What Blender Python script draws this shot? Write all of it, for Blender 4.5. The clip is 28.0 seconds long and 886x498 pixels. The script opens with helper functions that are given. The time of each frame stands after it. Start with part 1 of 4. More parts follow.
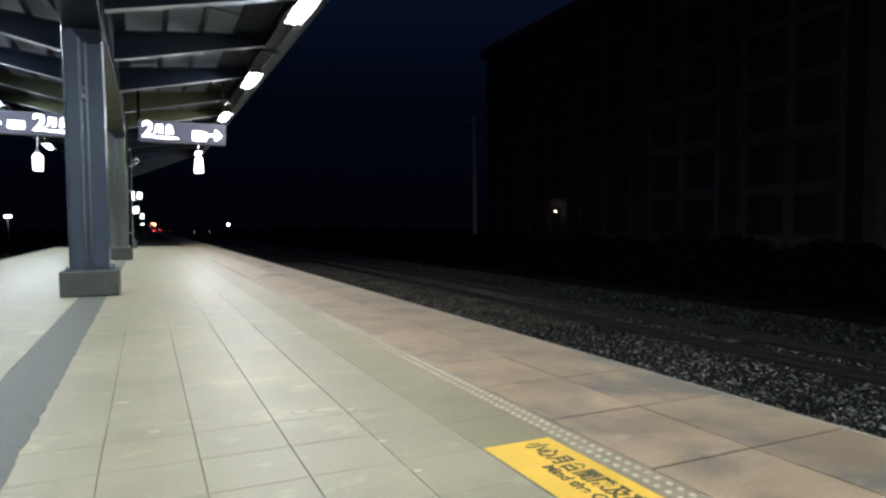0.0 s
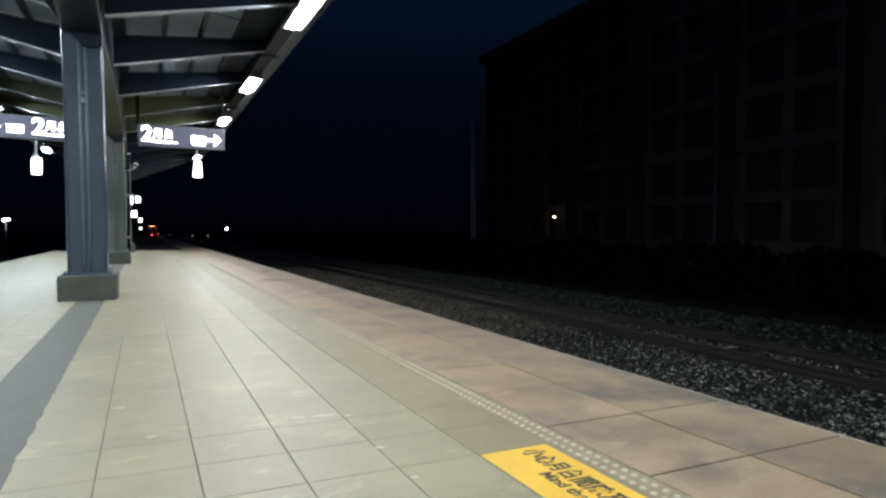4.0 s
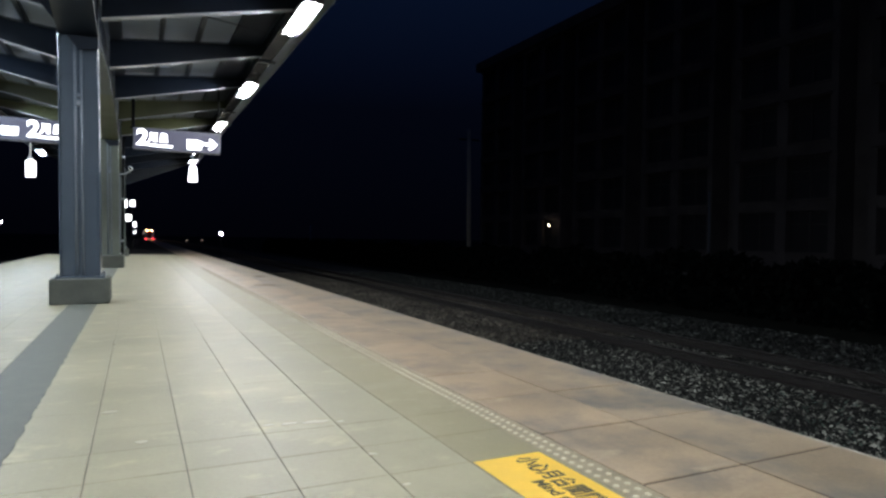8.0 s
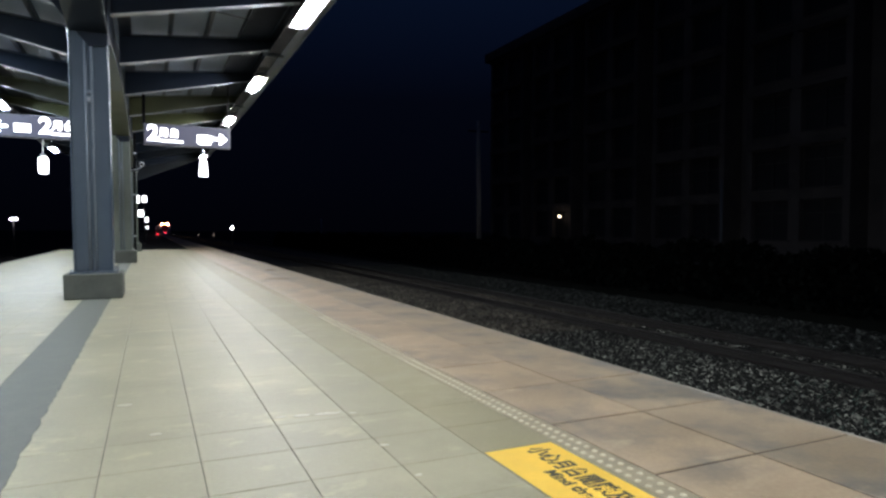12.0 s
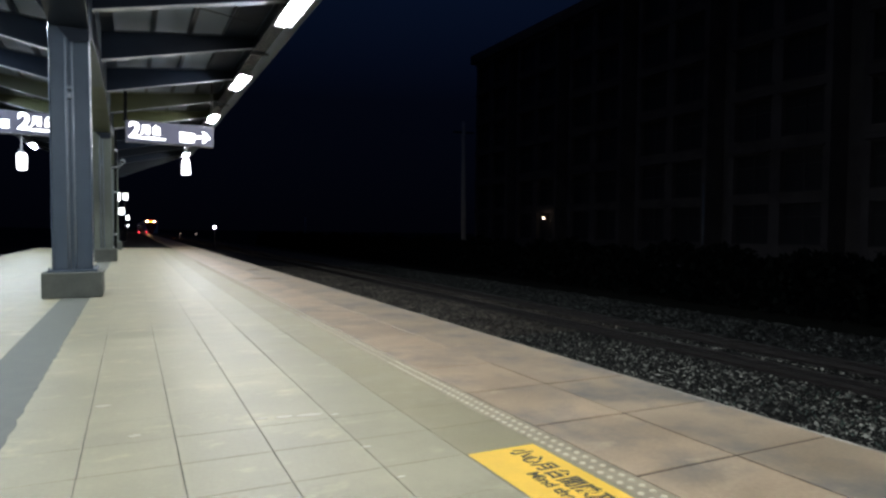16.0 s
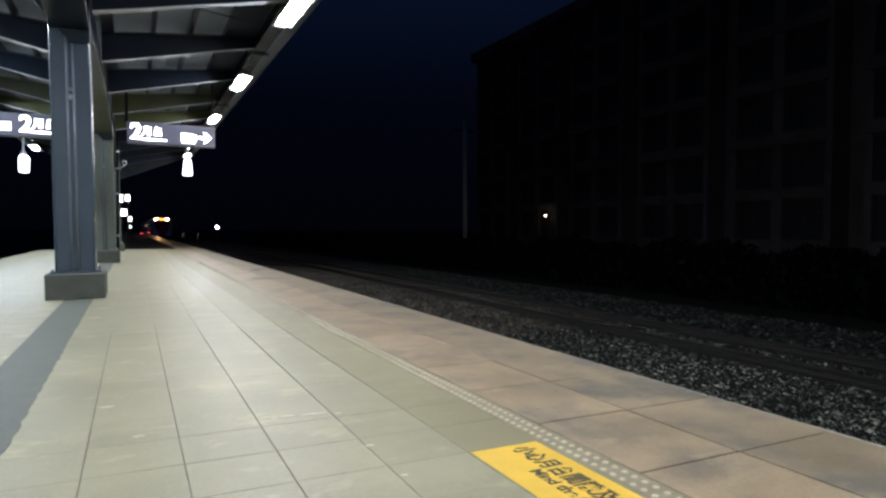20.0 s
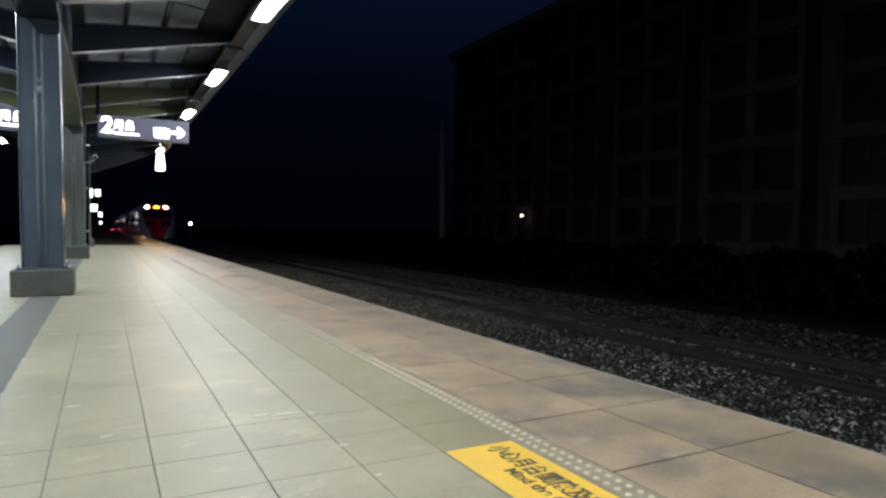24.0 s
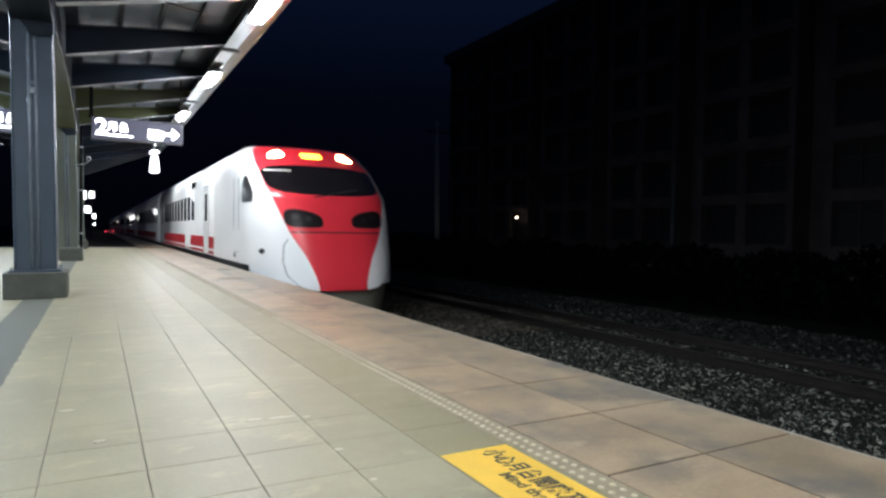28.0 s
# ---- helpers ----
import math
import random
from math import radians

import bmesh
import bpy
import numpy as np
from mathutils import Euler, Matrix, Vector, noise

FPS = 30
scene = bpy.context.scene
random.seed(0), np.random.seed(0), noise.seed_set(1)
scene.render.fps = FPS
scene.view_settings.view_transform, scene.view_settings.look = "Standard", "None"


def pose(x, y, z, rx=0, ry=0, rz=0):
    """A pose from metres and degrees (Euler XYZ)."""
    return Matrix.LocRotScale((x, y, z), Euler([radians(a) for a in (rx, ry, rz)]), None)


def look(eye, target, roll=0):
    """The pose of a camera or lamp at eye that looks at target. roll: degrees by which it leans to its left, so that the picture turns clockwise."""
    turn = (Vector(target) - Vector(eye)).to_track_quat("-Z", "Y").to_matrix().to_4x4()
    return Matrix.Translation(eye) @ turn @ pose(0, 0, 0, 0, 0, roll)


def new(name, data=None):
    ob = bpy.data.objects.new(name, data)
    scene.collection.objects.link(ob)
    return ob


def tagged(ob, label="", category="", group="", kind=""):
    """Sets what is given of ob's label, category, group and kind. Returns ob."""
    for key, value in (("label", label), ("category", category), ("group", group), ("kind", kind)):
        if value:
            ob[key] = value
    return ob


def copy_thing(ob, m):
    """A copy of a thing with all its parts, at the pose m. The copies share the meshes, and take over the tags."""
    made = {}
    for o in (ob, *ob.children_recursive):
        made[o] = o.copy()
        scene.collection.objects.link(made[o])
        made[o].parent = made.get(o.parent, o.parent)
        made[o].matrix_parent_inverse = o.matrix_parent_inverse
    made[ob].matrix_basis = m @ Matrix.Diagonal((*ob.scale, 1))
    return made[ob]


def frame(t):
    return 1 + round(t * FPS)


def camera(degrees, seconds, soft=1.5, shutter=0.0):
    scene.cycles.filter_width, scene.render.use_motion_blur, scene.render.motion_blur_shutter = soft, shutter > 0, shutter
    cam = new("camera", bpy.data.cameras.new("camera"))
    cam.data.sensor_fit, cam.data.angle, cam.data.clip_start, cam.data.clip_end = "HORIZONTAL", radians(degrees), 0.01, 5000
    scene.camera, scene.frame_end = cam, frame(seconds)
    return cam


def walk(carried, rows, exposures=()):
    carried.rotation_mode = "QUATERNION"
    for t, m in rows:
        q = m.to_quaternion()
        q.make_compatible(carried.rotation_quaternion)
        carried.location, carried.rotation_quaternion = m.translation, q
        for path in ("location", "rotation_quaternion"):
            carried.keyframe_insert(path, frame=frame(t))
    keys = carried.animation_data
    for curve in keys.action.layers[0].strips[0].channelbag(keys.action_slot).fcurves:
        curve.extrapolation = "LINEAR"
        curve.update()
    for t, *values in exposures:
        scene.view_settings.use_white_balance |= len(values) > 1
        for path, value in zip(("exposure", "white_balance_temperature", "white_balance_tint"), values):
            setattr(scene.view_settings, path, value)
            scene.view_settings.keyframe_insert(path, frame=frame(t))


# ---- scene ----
cam = camera(70.3, 28.0, soft=2.6, shutter=0.3)
PATH = [
    (0, (0.01, 0.045, 0.777), (0.865, 1.852, 0.707), 0.1),
    (0.5, (0.013, 0.046, 0.777), (0.87, 1.851, 0.707), -0.1),
    (1, (0.011, 0.045, 0.778), (0.869, 1.851, 0.712), 0.0),
    (1.5, (0.009, 0.047, 0.779), (0.859, 1.856, 0.71), -0.2),
    (2, (0.011, 0.05, 0.777), (0.876, 1.851, 0.695), -0.7),
    (2.5, (0.007, 0.05, 0.78), (0.888, 1.844, 0.703), -1.0),
    (3, (0.009, 0.046, 0.78), (0.886, 1.843, 0.727), 0.1),
    (3.5, (0.009, 0.039, 0.783), (0.869, 1.844, 0.732), 0.4),
    (5.5, (0.011, 0.045, 0.778), (0.883, 1.844, 0.715), -0.1),
    (6, (0.012, 0.049, 0.778), (0.892, 1.844, 0.721), -0.1),
    (6.5, (0.01, 0.046, 0.779), (0.886, 1.843, 0.732), 0.2),
    (7, (0.011, 0.047, 0.778), (0.881, 1.848, 0.746), 0.5),
    (7.5, (0.012, 0.046, 0.778), (0.882, 1.846, 0.755), 1.0),
    (8, (0.012, 0.044, 0.777), (0.886, 1.843, 0.746), 0.9),
    (8.5, (0.015, 0.047, 0.779), (0.892, 1.843, 0.739), 0.5),
    (9, (0.012, 0.046, 0.778), (0.887, 1.845, 0.737), 0.3),
    (9.5, (0.012, 0.047, 0.777), (0.88, 1.849, 0.742), 0.6),
    (10, (0.012, 0.045, 0.78), (0.867, 1.853, 0.741), 0.4),
    (10.5, (0.016, 0.045, 0.778), (0.873, 1.851, 0.727), 0.2),
    (11, (0.014, 0.046, 0.775), (0.873, 1.851, 0.715), -0.0),
    (11.5, (0.016, 0.047, 0.775), (0.859, 1.86, 0.718), 0.0),
    (12, (0.017, 0.047, 0.773), (0.861, 1.859, 0.717), 0.3),
    (12.5, (0.016, 0.046, 0.777), (0.862, 1.857, 0.725), 0.4),
    (14.5, (0.019, 0.047, 0.776), (0.889, 1.848, 0.723), 0.6),
    (15, (0.016, 0.045, 0.776), (0.902, 1.837, 0.718), 0.8),
    (15.5, (0.017, 0.049, 0.775), (0.917, 1.834, 0.708), 0.6),
    (16, (0.018, 0.05, 0.775), (0.907, 1.841, 0.722), 0.8),
    (16.5, (0.02, 0.046, 0.776), (0.91, 1.837, 0.729), 1.2),
    (17, (0.018, 0.047, 0.777), (0.908, 1.837, 0.727), 0.9),
    (17.5, (0.02, 0.044, 0.777), (0.908, 1.835, 0.729), 0.7),
    (18, (0.019, 0.046, 0.775), (0.907, 1.838, 0.73), 0.9),
    (18.5, (0.018, 0.044, 0.777), (0.906, 1.835, 0.736), 1.0),
    (19, (0.018, 0.047, 0.775), (0.907, 1.838, 0.738), 0.8),
    (19.5, (0.019, 0.045, 0.778), (0.906, 1.838, 0.743), 0.8),
    (20, (0.02, 0.047, 0.775), (0.903, 1.841, 0.717), 0.3),
    (20.5, (0.019, 0.048, 0.778), (0.882, 1.852, 0.735), 0.1),
    (21, (0.021, 0.042, 0.776), (0.876, 1.849, 0.735), -0.1),
    (21.5, (0.021, 0.045, 0.776), (0.903, 1.839, 0.73), 0.3),
    (23.5, (0.021, 0.053, 0.775), (0.951, 1.823, 0.726), 0.9),
    (24, (0.024, 0.056, 0.773), (0.973, 1.815, 0.713), 0.9),
    (24.5, (0.023, 0.053, 0.773), (0.977, 1.81, 0.73), 1.7),
    (25, (0.022, 0.048, 0.779), (0.971, 1.808, 0.743), 1.6),
    (25.5, (0.022, 0.052, 0.774), (0.974, 1.81, 0.727), 1.0),
    (26, (0.022, 0.054, 0.773), (0.982, 1.808, 0.714), 0.7),
    (26.5, (0.023, 0.051, 0.78), (0.985, 1.804, 0.729), 1.0),
    (27, (0.024, 0.054, 0.778), (0.989, 1.805, 0.725), 1.6),
    (27.5, (0.023, 0.055, 0.774), (0.99, 1.805, 0.716), 1.0),
    (28, (0.024, 0.054, 0.781), (0.987, 1.806, 0.727), 0.9),
]
walk(cam, [(t, look(eye, target, roll)) for t, eye, target, roll in PATH],
     exposures=((0, 0.07), (7, 0.05), (8.5, 0.0), (12, 0.03), (20, 0.02), (24, 0.01), (25, -0.05), (26.5, -0.02), (28, 0.04)))

# ---- world ----
world = bpy.data.worlds.new("night_sky")
scene.world = world
world.use_nodes = True
_bg = world.node_tree.nodes["Background"]
_tc = world.node_tree.nodes.new("ShaderNodeTexCoord")
_sep = world.node_tree.nodes.new("ShaderNodeSeparateXYZ")
_rmp = world.node_tree.nodes.new("ShaderNodeValToRGB")
world.node_tree.links.new(_tc.outputs["Generated"], _sep.inputs[0])
world.node_tree.links.new(_sep.outputs["Z"], _rmp.inputs[0])
world.node_tree.links.new(_rmp.outputs[0], _bg.inputs[0])
_rmp.color_ramp.elements[0].position = 0.0
_rmp.color_ramp.elements[0].color = (0.018, 0.022, 0.060, 1)
_mid = _rmp.color_ramp.elements.new(0.2)
_mid.color = (0.026, 0.046, 0.135, 1)
_rmp.color_ramp.elements[-1].position = 0.4
_rmp.color_ramp.elements[-1].color = (0.07, 0.17, 0.55, 1)
_bg.inputs[1].default_value = 0.033
LAMP = 200.0        # diffusers of the canopy lamps
SIGN = 5.0

# ---- materials ----
def mat(name, color, rough=0.6, metal=0.0, var=0.15, scale=6.0, bump=0.1, emit=None, power=0.0, fine=60.0, spec=0.5,
        rand=0.0, spread=1.0, stain=None, stain_scale=1.2, stain_at=(0.5, 0.62), coat=0.0, smear=None):
    m = bpy.data.materials.new(name)
    m.use_nodes = True
    nt = m.node_tree
    b = nt.nodes["Principled BSDF"]
    b.inputs["Roughness"].default_value = rough
    b.inputs["Metallic"].default_value = metal
    b.inputs["Specular IOR Level"].default_value = spec
    b.inputs["Coat Weight"].default_value = coat
    if emit:
        b.inputs["Base Color"].default_value = (*color, 1)
        b.inputs["Emission Color"].default_value = (*emit, 1)
        b.inputs["Emission Strength"].default_value = power
        return m
    N = nt.nodes.new
    tc = N("ShaderNodeTexCoord")
    geo = N("ShaderNodeNewGeometry")
    n1 = N("ShaderNodeTexNoise")
    n1.inputs["Scale"].default_value = scale
    n1.inputs["Detail"].default_value = 4
    n2 = N("ShaderNodeTexNoise")
    n2.inputs["Scale"].default_value = fine
    n2.inputs["Detail"].default_value = 2
    nt.links.new(geo.outputs["Position"], n1.inputs["Vector"])
    nt.links.new(tc.outputs["Object"], n2.inputs["Vector"])
    ramp = N("ShaderNodeValToRGB")
    lo = [max(0, c * (1 - 2 * var)) for c in color]
    hi = [min(1, c * (1 + 1.6 * var)) for c in color]
    ramp.color_ramp.elements[0].position, ramp.color_ramp.elements[0].color = 0.3, (*lo, 1)
    ramp.color_ramp.elements[1].position, ramp.color_ramp.elements[1].color = 0.7, (*hi, 1)
    mx = N("ShaderNodeMath")
    mx.operation = "MULTIPLY_ADD"
    mx.inputs[1].default_value = 0.75
    nt.links.new(n1.outputs["Fac"], mx.inputs[0])
    ml = N("ShaderNodeMath")
    ml.operation = "MULTIPLY"
    ml.inputs[1].default_value = 0.25
    nt.links.new(n2.outputs["Fac"], ml.inputs[0])
    nt.links.new(ml.outputs[0], mx.inputs[2])
    nt.links.new(mx.outputs[0], ramp.inputs["Fac"])
    out = ramp.outputs["Color"]
    if stain:
        n3 = N("ShaderNodeTexNoise")
        n3.inputs["Scale"].default_value = stain_scale
        n3.inputs["Detail"].default_value = 5
        n3.inputs["Roughness"].default_value = 0.65
        nt.links.new(geo.outputs["Position"], n3.inputs["Vector"])
        r3 = N("ShaderNodeMapRange")
        r3.inputs["From Min"].default_value, r3.inputs["From Max"].default_value = stain_at
        nt.links.new(n3.outputs["Fac"], r3.inputs["Value"])
        mixs = N("ShaderNodeMix")
        mixs.data_type = "RGBA"
        mixs.inputs["B"].default_value = (*stain, 1)
        nt.links.new(r3.outputs["Result"], mixs.inputs["Factor"])
        nt.links.new(out, mixs.inputs["A"])
        out = mixs.outputs["Result"]
    if smear:
        n4 = N("ShaderNodeTexNoise")
        n4.inputs["Scale"].default_value = 3.1
        n4.inputs["Detail"].default_value = 6
        n4.inputs["Roughness"].default_value = 0.7
        mp = N("ShaderNodeMapping")
        mp.inputs["Location"].default_value = (4.0, 9.0, 0)
        mp.inputs["Scale"].default_value = (0.9, 1.5, 1.0)
        nt.links.new(geo.outputs["Position"], mp.inputs["Vector"])
        nt.links.new(mp.outputs["Vector"], n4.inputs["Vector"])
        r4 = N("ShaderNodeMapRange")
        r4.inputs["From Min"].default_value, r4.inputs["From Max"].default_value = 0.56, 0.74
        nt.links.new(n4.outputs["Fac"], r4.inputs["Value"])
        mix4 = N("ShaderNodeMix")
        mix4.data_type = "RGBA"
        mix4.inputs["B"].default_value = (*smear, 1)
        nt.links.new(r4.outputs["Result"], mix4.inputs["Factor"])
        nt.links.new(out, mix4.inputs["A"])
        out = mix4.outputs["Result"]
    if rand:
        inf = N("ShaderNodeObjectInfo")
        add = N("ShaderNodeMath")
        add.operation = "ADD"
        nt.links.new(inf.outputs["Random"], add.inputs[0])
        nt.links.new(geo.outputs["Random Per Island"], add.inputs[1])
        fr = N("ShaderNodeMath")
        fr.operation = "FRACT"
        nt.links.new(add.outputs[0], fr.inputs[0])
        pw = N("ShaderNodeMath")
        pw.operation = "POWER"
        pw.inputs[1].default_value = spread
        nt.links.new(fr.outputs[0], pw.inputs[0])
        mr = N("ShaderNodeMapRange")
        mr.inputs["To Min"].default_value, mr.inputs["To Max"].default_value = 1 - rand, 1 + rand * spread
        nt.links.new(pw.outputs[0], mr.inputs["Value"])
        hsv = N("ShaderNodeHueSaturation")
        nt.links.new(mr.outputs["Result"], hsv.inputs["Value"])
        nt.links.new(out, hsv.inputs["Color"])
        out = hsv.outputs["Color"]
    nt.links.new(out, b.inputs["Base Color"])
    rr = N("ShaderNodeMapRange")
    rr.inputs["To Min"].default_value, rr.inputs["To Max"].default_value = max(0.02, rough * 0.8), min(1, rough * 1.25)
    nt.links.new(n1.outputs["Fac"], rr.inputs["Value"])
    nt.links.new(rr.outputs["Result"], b.inputs["Roughness"])
    if bump:
        bp = N("ShaderNodeBump")
        bp.inputs["Strength"].default_value = bump
        bp.inputs["Distance"].default_value = 0.004
        nt.links.new(n2.outputs["Fac"], bp.inputs["Height"])
        nt.links.new(bp.outputs["Normal"], b.inputs["Normal"])
    return m


M_TILE = mat("glazed_paving_tile", (0.330, 0.302, 0.206), 0.44, spec=0.4, smear=(0.49, 0.445, 0.275), var=0.09, scale=1.6, bump=0.06, rand=0.02,
             stain=(0.39, 0.355, 0.24), stain_scale=1.7, stain_at=(0.52, 0.72))
M_TILE_MID = mat("dusty_paving_tile", (0.302, 0.277, 0.187), 0.46, spec=0.4, smear=(0.42, 0.385, 0.25), var=0.09, scale=1.6, bump=0.06, rand=0.02,
                 stain=(0.35, 0.32, 0.215), stain_scale=1.7, stain_at=(0.52, 0.72))
M_TILE_EDGE = mat("olive_dusty_paving_tile", (0.262, 0.233, 0.144), 0.48, spec=0.4, smear=(0.35, 0.315, 0.205), var=0.09, scale=1.6, bump=0.06, rand=0.02,
                  stain=(0.31, 0.28, 0.185), stain_scale=1.7, stain_at=(0.52, 0.72))
M_FAR_FLOOR = mat("dark_far_floor", (0.035, 0.034, 0.033), 0.9, spec=0.2, var=0.2, scale=2, bump=0.3)
M_GROOVE = mat("dirty_groove", (0.045, 0.042, 0.038), 0.95, var=0.2)
M_SCUFF = mat("pale_scuff", (0.48, 0.45, 0.35), 0.45, var=0.1, scale=30)
M_MORTAR = mat("dark_mortar", (0.075, 0.072, 0.06), 0.9, var=0.2, stain=(0.24, 0.22, 0.165), stain_scale=1.6, stain_at=(0.48, 0.66))
M_MORTAR_FAR = mat("pale_far_mortar", (0.285, 0.262, 0.18), 0.6, var=0.15, stain=(0.31, 0.285, 0.20), stain_scale=1.2)
M_BAND = mat("dark_grey_band", (0.128, 0.133, 0.112), 0.6, var=0.12, scale=9, rand=0.06)
M_SLAB = mat("granite_edge_slab", (0.345, 0.262, 0.175), 0.40, var=0.18, scale=2.5, bump=0.08, rand=0.018,
             stain=(0.135, 0.128, 0.116), stain_scale=2.1, stain_at=(0.50, 0.74), smear=(0.45, 0.36, 0.25))
M_SLAB_OUT = mat("grey_granite_edge_slab", (0.292, 0.228, 0.157), 0.40, var=0.18, scale=2.5, bump=0.08, rand=0.018,
                 stain=(0.118, 0.118, 0.112), stain_scale=2.3, stain_at=(0.47, 0.68), smear=(0.36, 0.285, 0.20))
M_WARN = mat("worn_tactile_tile", (0.285, 0.243, 0.163), 0.5, var=0.12, scale=12)
M_DOME = mat("worn_tactile_dome", (0.57, 0.51, 0.37), 0.45, var=0.08, scale=20)
M_DOME_WORN = mat("dirty_tactile_dome", (0.41, 0.36, 0.255), 0.5, var=0.1, scale=16)
M_TRIM = mat("pale_worn_edge", (0.31, 0.29, 0.25), 0.6, var=0.3, scale=6, bump=0.1)
M_YEL = mat("yellow_floor_sticker", (0.80, 0.50, 0.060), 0.5, var=0.05, scale=8, bump=0.03)
M_BLK = mat("black_print", (0.05, 0.045, 0.03), 0.6, var=0.05)
M_CONC = mat("platform_concrete", (0.25, 0.24, 0.22), 0.85, var=0.15, scale=3, bump=0.3, stain=(0.1, 0.1, 0.09))
M_BASE = mat("column_base_concrete", (0.10, 0.105, 0.092), 0.8, var=0.12, scale=7, bump=0.25)
M_STEEL = mat("grey_painted_steel", (0.064, 0.089, 0.126), 0.30, var=0.06, scale=3, bump=0.04, coat=0.3)
# paler than the rest of the girder, for the lit length of its underside
M_GIRD = mat("lit_grey_steel", (0.125, 0.142, 0.15), 0.5, spec=0.2, var=0.08, scale=2, bump=0.04)
M_DKST = mat("dark_painted_steel", (0.0075, 0.010, 0.014), 0.5, spec=0.2, var=0.1, scale=3, bump=0.04)
# olive tone of lamp-lit steel, for the farther rafters and girder lengths
M_LIT_OLIVE = mat("lit_olive_steel", (0.05, 0.055, 0.022), 0.4, var=0.1, scale=2, bump=0.04)
M_EAVE = mat("eaves_painted_steel", (0.20, 0.235, 0.31), 0.4, var=0.08, scale=2, bump=0.04)
M_SOFFIT = mat("polished_soffit_strip", (0.55, 0.56, 0.58), 0.14, metal=0.85, var=0.08, scale=2, bump=0.02)
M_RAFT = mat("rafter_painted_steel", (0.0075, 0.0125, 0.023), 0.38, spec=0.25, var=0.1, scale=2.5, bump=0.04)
M_ROOF = mat("roof_sheet", (0.165, 0.20, 0.265), 0.6, var=0.06, scale=2.0, bump=0.05)
M_TUBE = mat("lamp_diffuser", (0.9, 0.9, 0.9), emit=(0.962, 1.0, 1.035), power=LAMP)
M_TUBE_COOL = mat("cool_lamp_diffuser", (0.9, 0.9, 0.9), emit=(0.85, 1.0, 1.14), power=LAMP)
M_HOUSE = mat("grey_lamp_housing", (0.10, 0.10, 0.105), 0.5, var=0.05)
# pale tone for lamp highlights along the flanges; also on the cover plate
M_FLANGE = mat("lit_flange_steel", (0.34, 0.36, 0.40), 0.2, var=0.1, scale=3)
M_FIX = mat("lamp_housing", (0.36, 0.37, 0.38), 0.4, var=0.03)
M_SIGNC = mat("sign_case", (0.10, 0.10, 0.13), 0.35, var=0.05, scale=5)
M_SIGNF = mat("sign_face", (0.05, 0.05, 0.075), emit=(0.35, 0.35, 0.55), power=0.14)
M_GLYPH = mat("lit_sign_print", (0.9, 0.9, 0.9), emit=(0.95, 0.95, 1.0), power=SIGN)
M_BOX = mat("lit_box_face", (0.9, 0.9, 0.9), emit=(0.95, 0.97, 1.0), power=4.5)
# same column steel, paler and greener to hold the lamplight on the farther columns
M_STEEL_LIT = mat("lit_column_steel", (0.15, 0.17, 0.145), 0.38, var=0.08, scale=3, bump=0.04, coat=0.3)
M_STAIN = mat("dark_floor_stain", (0.185, 0.15, 0.108), 0.6, var=0.2, scale=9)
M_BULB = mat("headlamp_bulb", (0.9, 0.85, 0.7), emit=(1.0, 0.60, 0.27), power=6500.0)
M_DARK = mat("black_painted_metal", (0.03, 0.03, 0.033), 0.5, var=0.1)
M_HANG = mat("matt_black_paint", (0.005, 0.005, 0.006), 0.8, spec=0.04, var=0.1)
M_COND = mat("grey_conduit", (0.17, 0.20, 0.245), 0.4, var=0.06)
M_GALV = mat("galvanised_pipe", (0.42, 0.43, 0.45), 0.4, metal=0.5, var=0.1, scale=10)
M_RAIL = mat("rail_steel", (0.012, 0.009, 0.008), 0.6, metal=0.4, var=0.2, scale=10)
M_RAILTOP = mat("polished_rail_head", (0.12, 0.11, 0.10), 0.45, metal=1.0, var=0.1)
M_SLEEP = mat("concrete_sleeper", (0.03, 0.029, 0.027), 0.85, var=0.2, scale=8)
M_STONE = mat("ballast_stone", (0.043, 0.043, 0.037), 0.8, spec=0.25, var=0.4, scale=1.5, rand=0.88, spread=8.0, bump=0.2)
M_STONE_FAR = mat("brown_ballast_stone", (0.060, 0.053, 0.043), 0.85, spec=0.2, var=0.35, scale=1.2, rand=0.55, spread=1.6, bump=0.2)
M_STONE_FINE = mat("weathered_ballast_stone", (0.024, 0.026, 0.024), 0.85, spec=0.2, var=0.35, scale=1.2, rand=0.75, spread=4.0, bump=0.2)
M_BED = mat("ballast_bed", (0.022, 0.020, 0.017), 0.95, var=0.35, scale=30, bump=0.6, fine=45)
M_SOIL = mat("dark_soil_and_grass", (0.012, 0.013, 0.009), 0.95, spec=0.1, var=0.4, scale=3, bump=0.6, fine=20)
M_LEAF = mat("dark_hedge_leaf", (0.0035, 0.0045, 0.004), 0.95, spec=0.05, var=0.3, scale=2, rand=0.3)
M_GRASS = mat("grass_blade", (0.045, 0.068, 0.055), 0.7, var=0.2, scale=9, rand=0.4)
M_POLE = mat("concrete_pole", (0.46, 0.44, 0.42), 0.85, var=0.12, scale=4)
M_WALL = mat("grey_render_wall", (0.125, 0.116, 0.118), 0.9, spec=0.2, var=0.15, scale=0.4, bump=0.1, stain=(0.09, 0.083, 0.086), stain_scale=0.25)
M_PANE = mat("dark_window_glass", (0.028, 0.029, 0.033), 0.5, var=0.1, scale=2, bump=0.0)
M_FRAME = mat("window_frame", (0.06, 0.06, 0.06), 0.5, var=0.1)
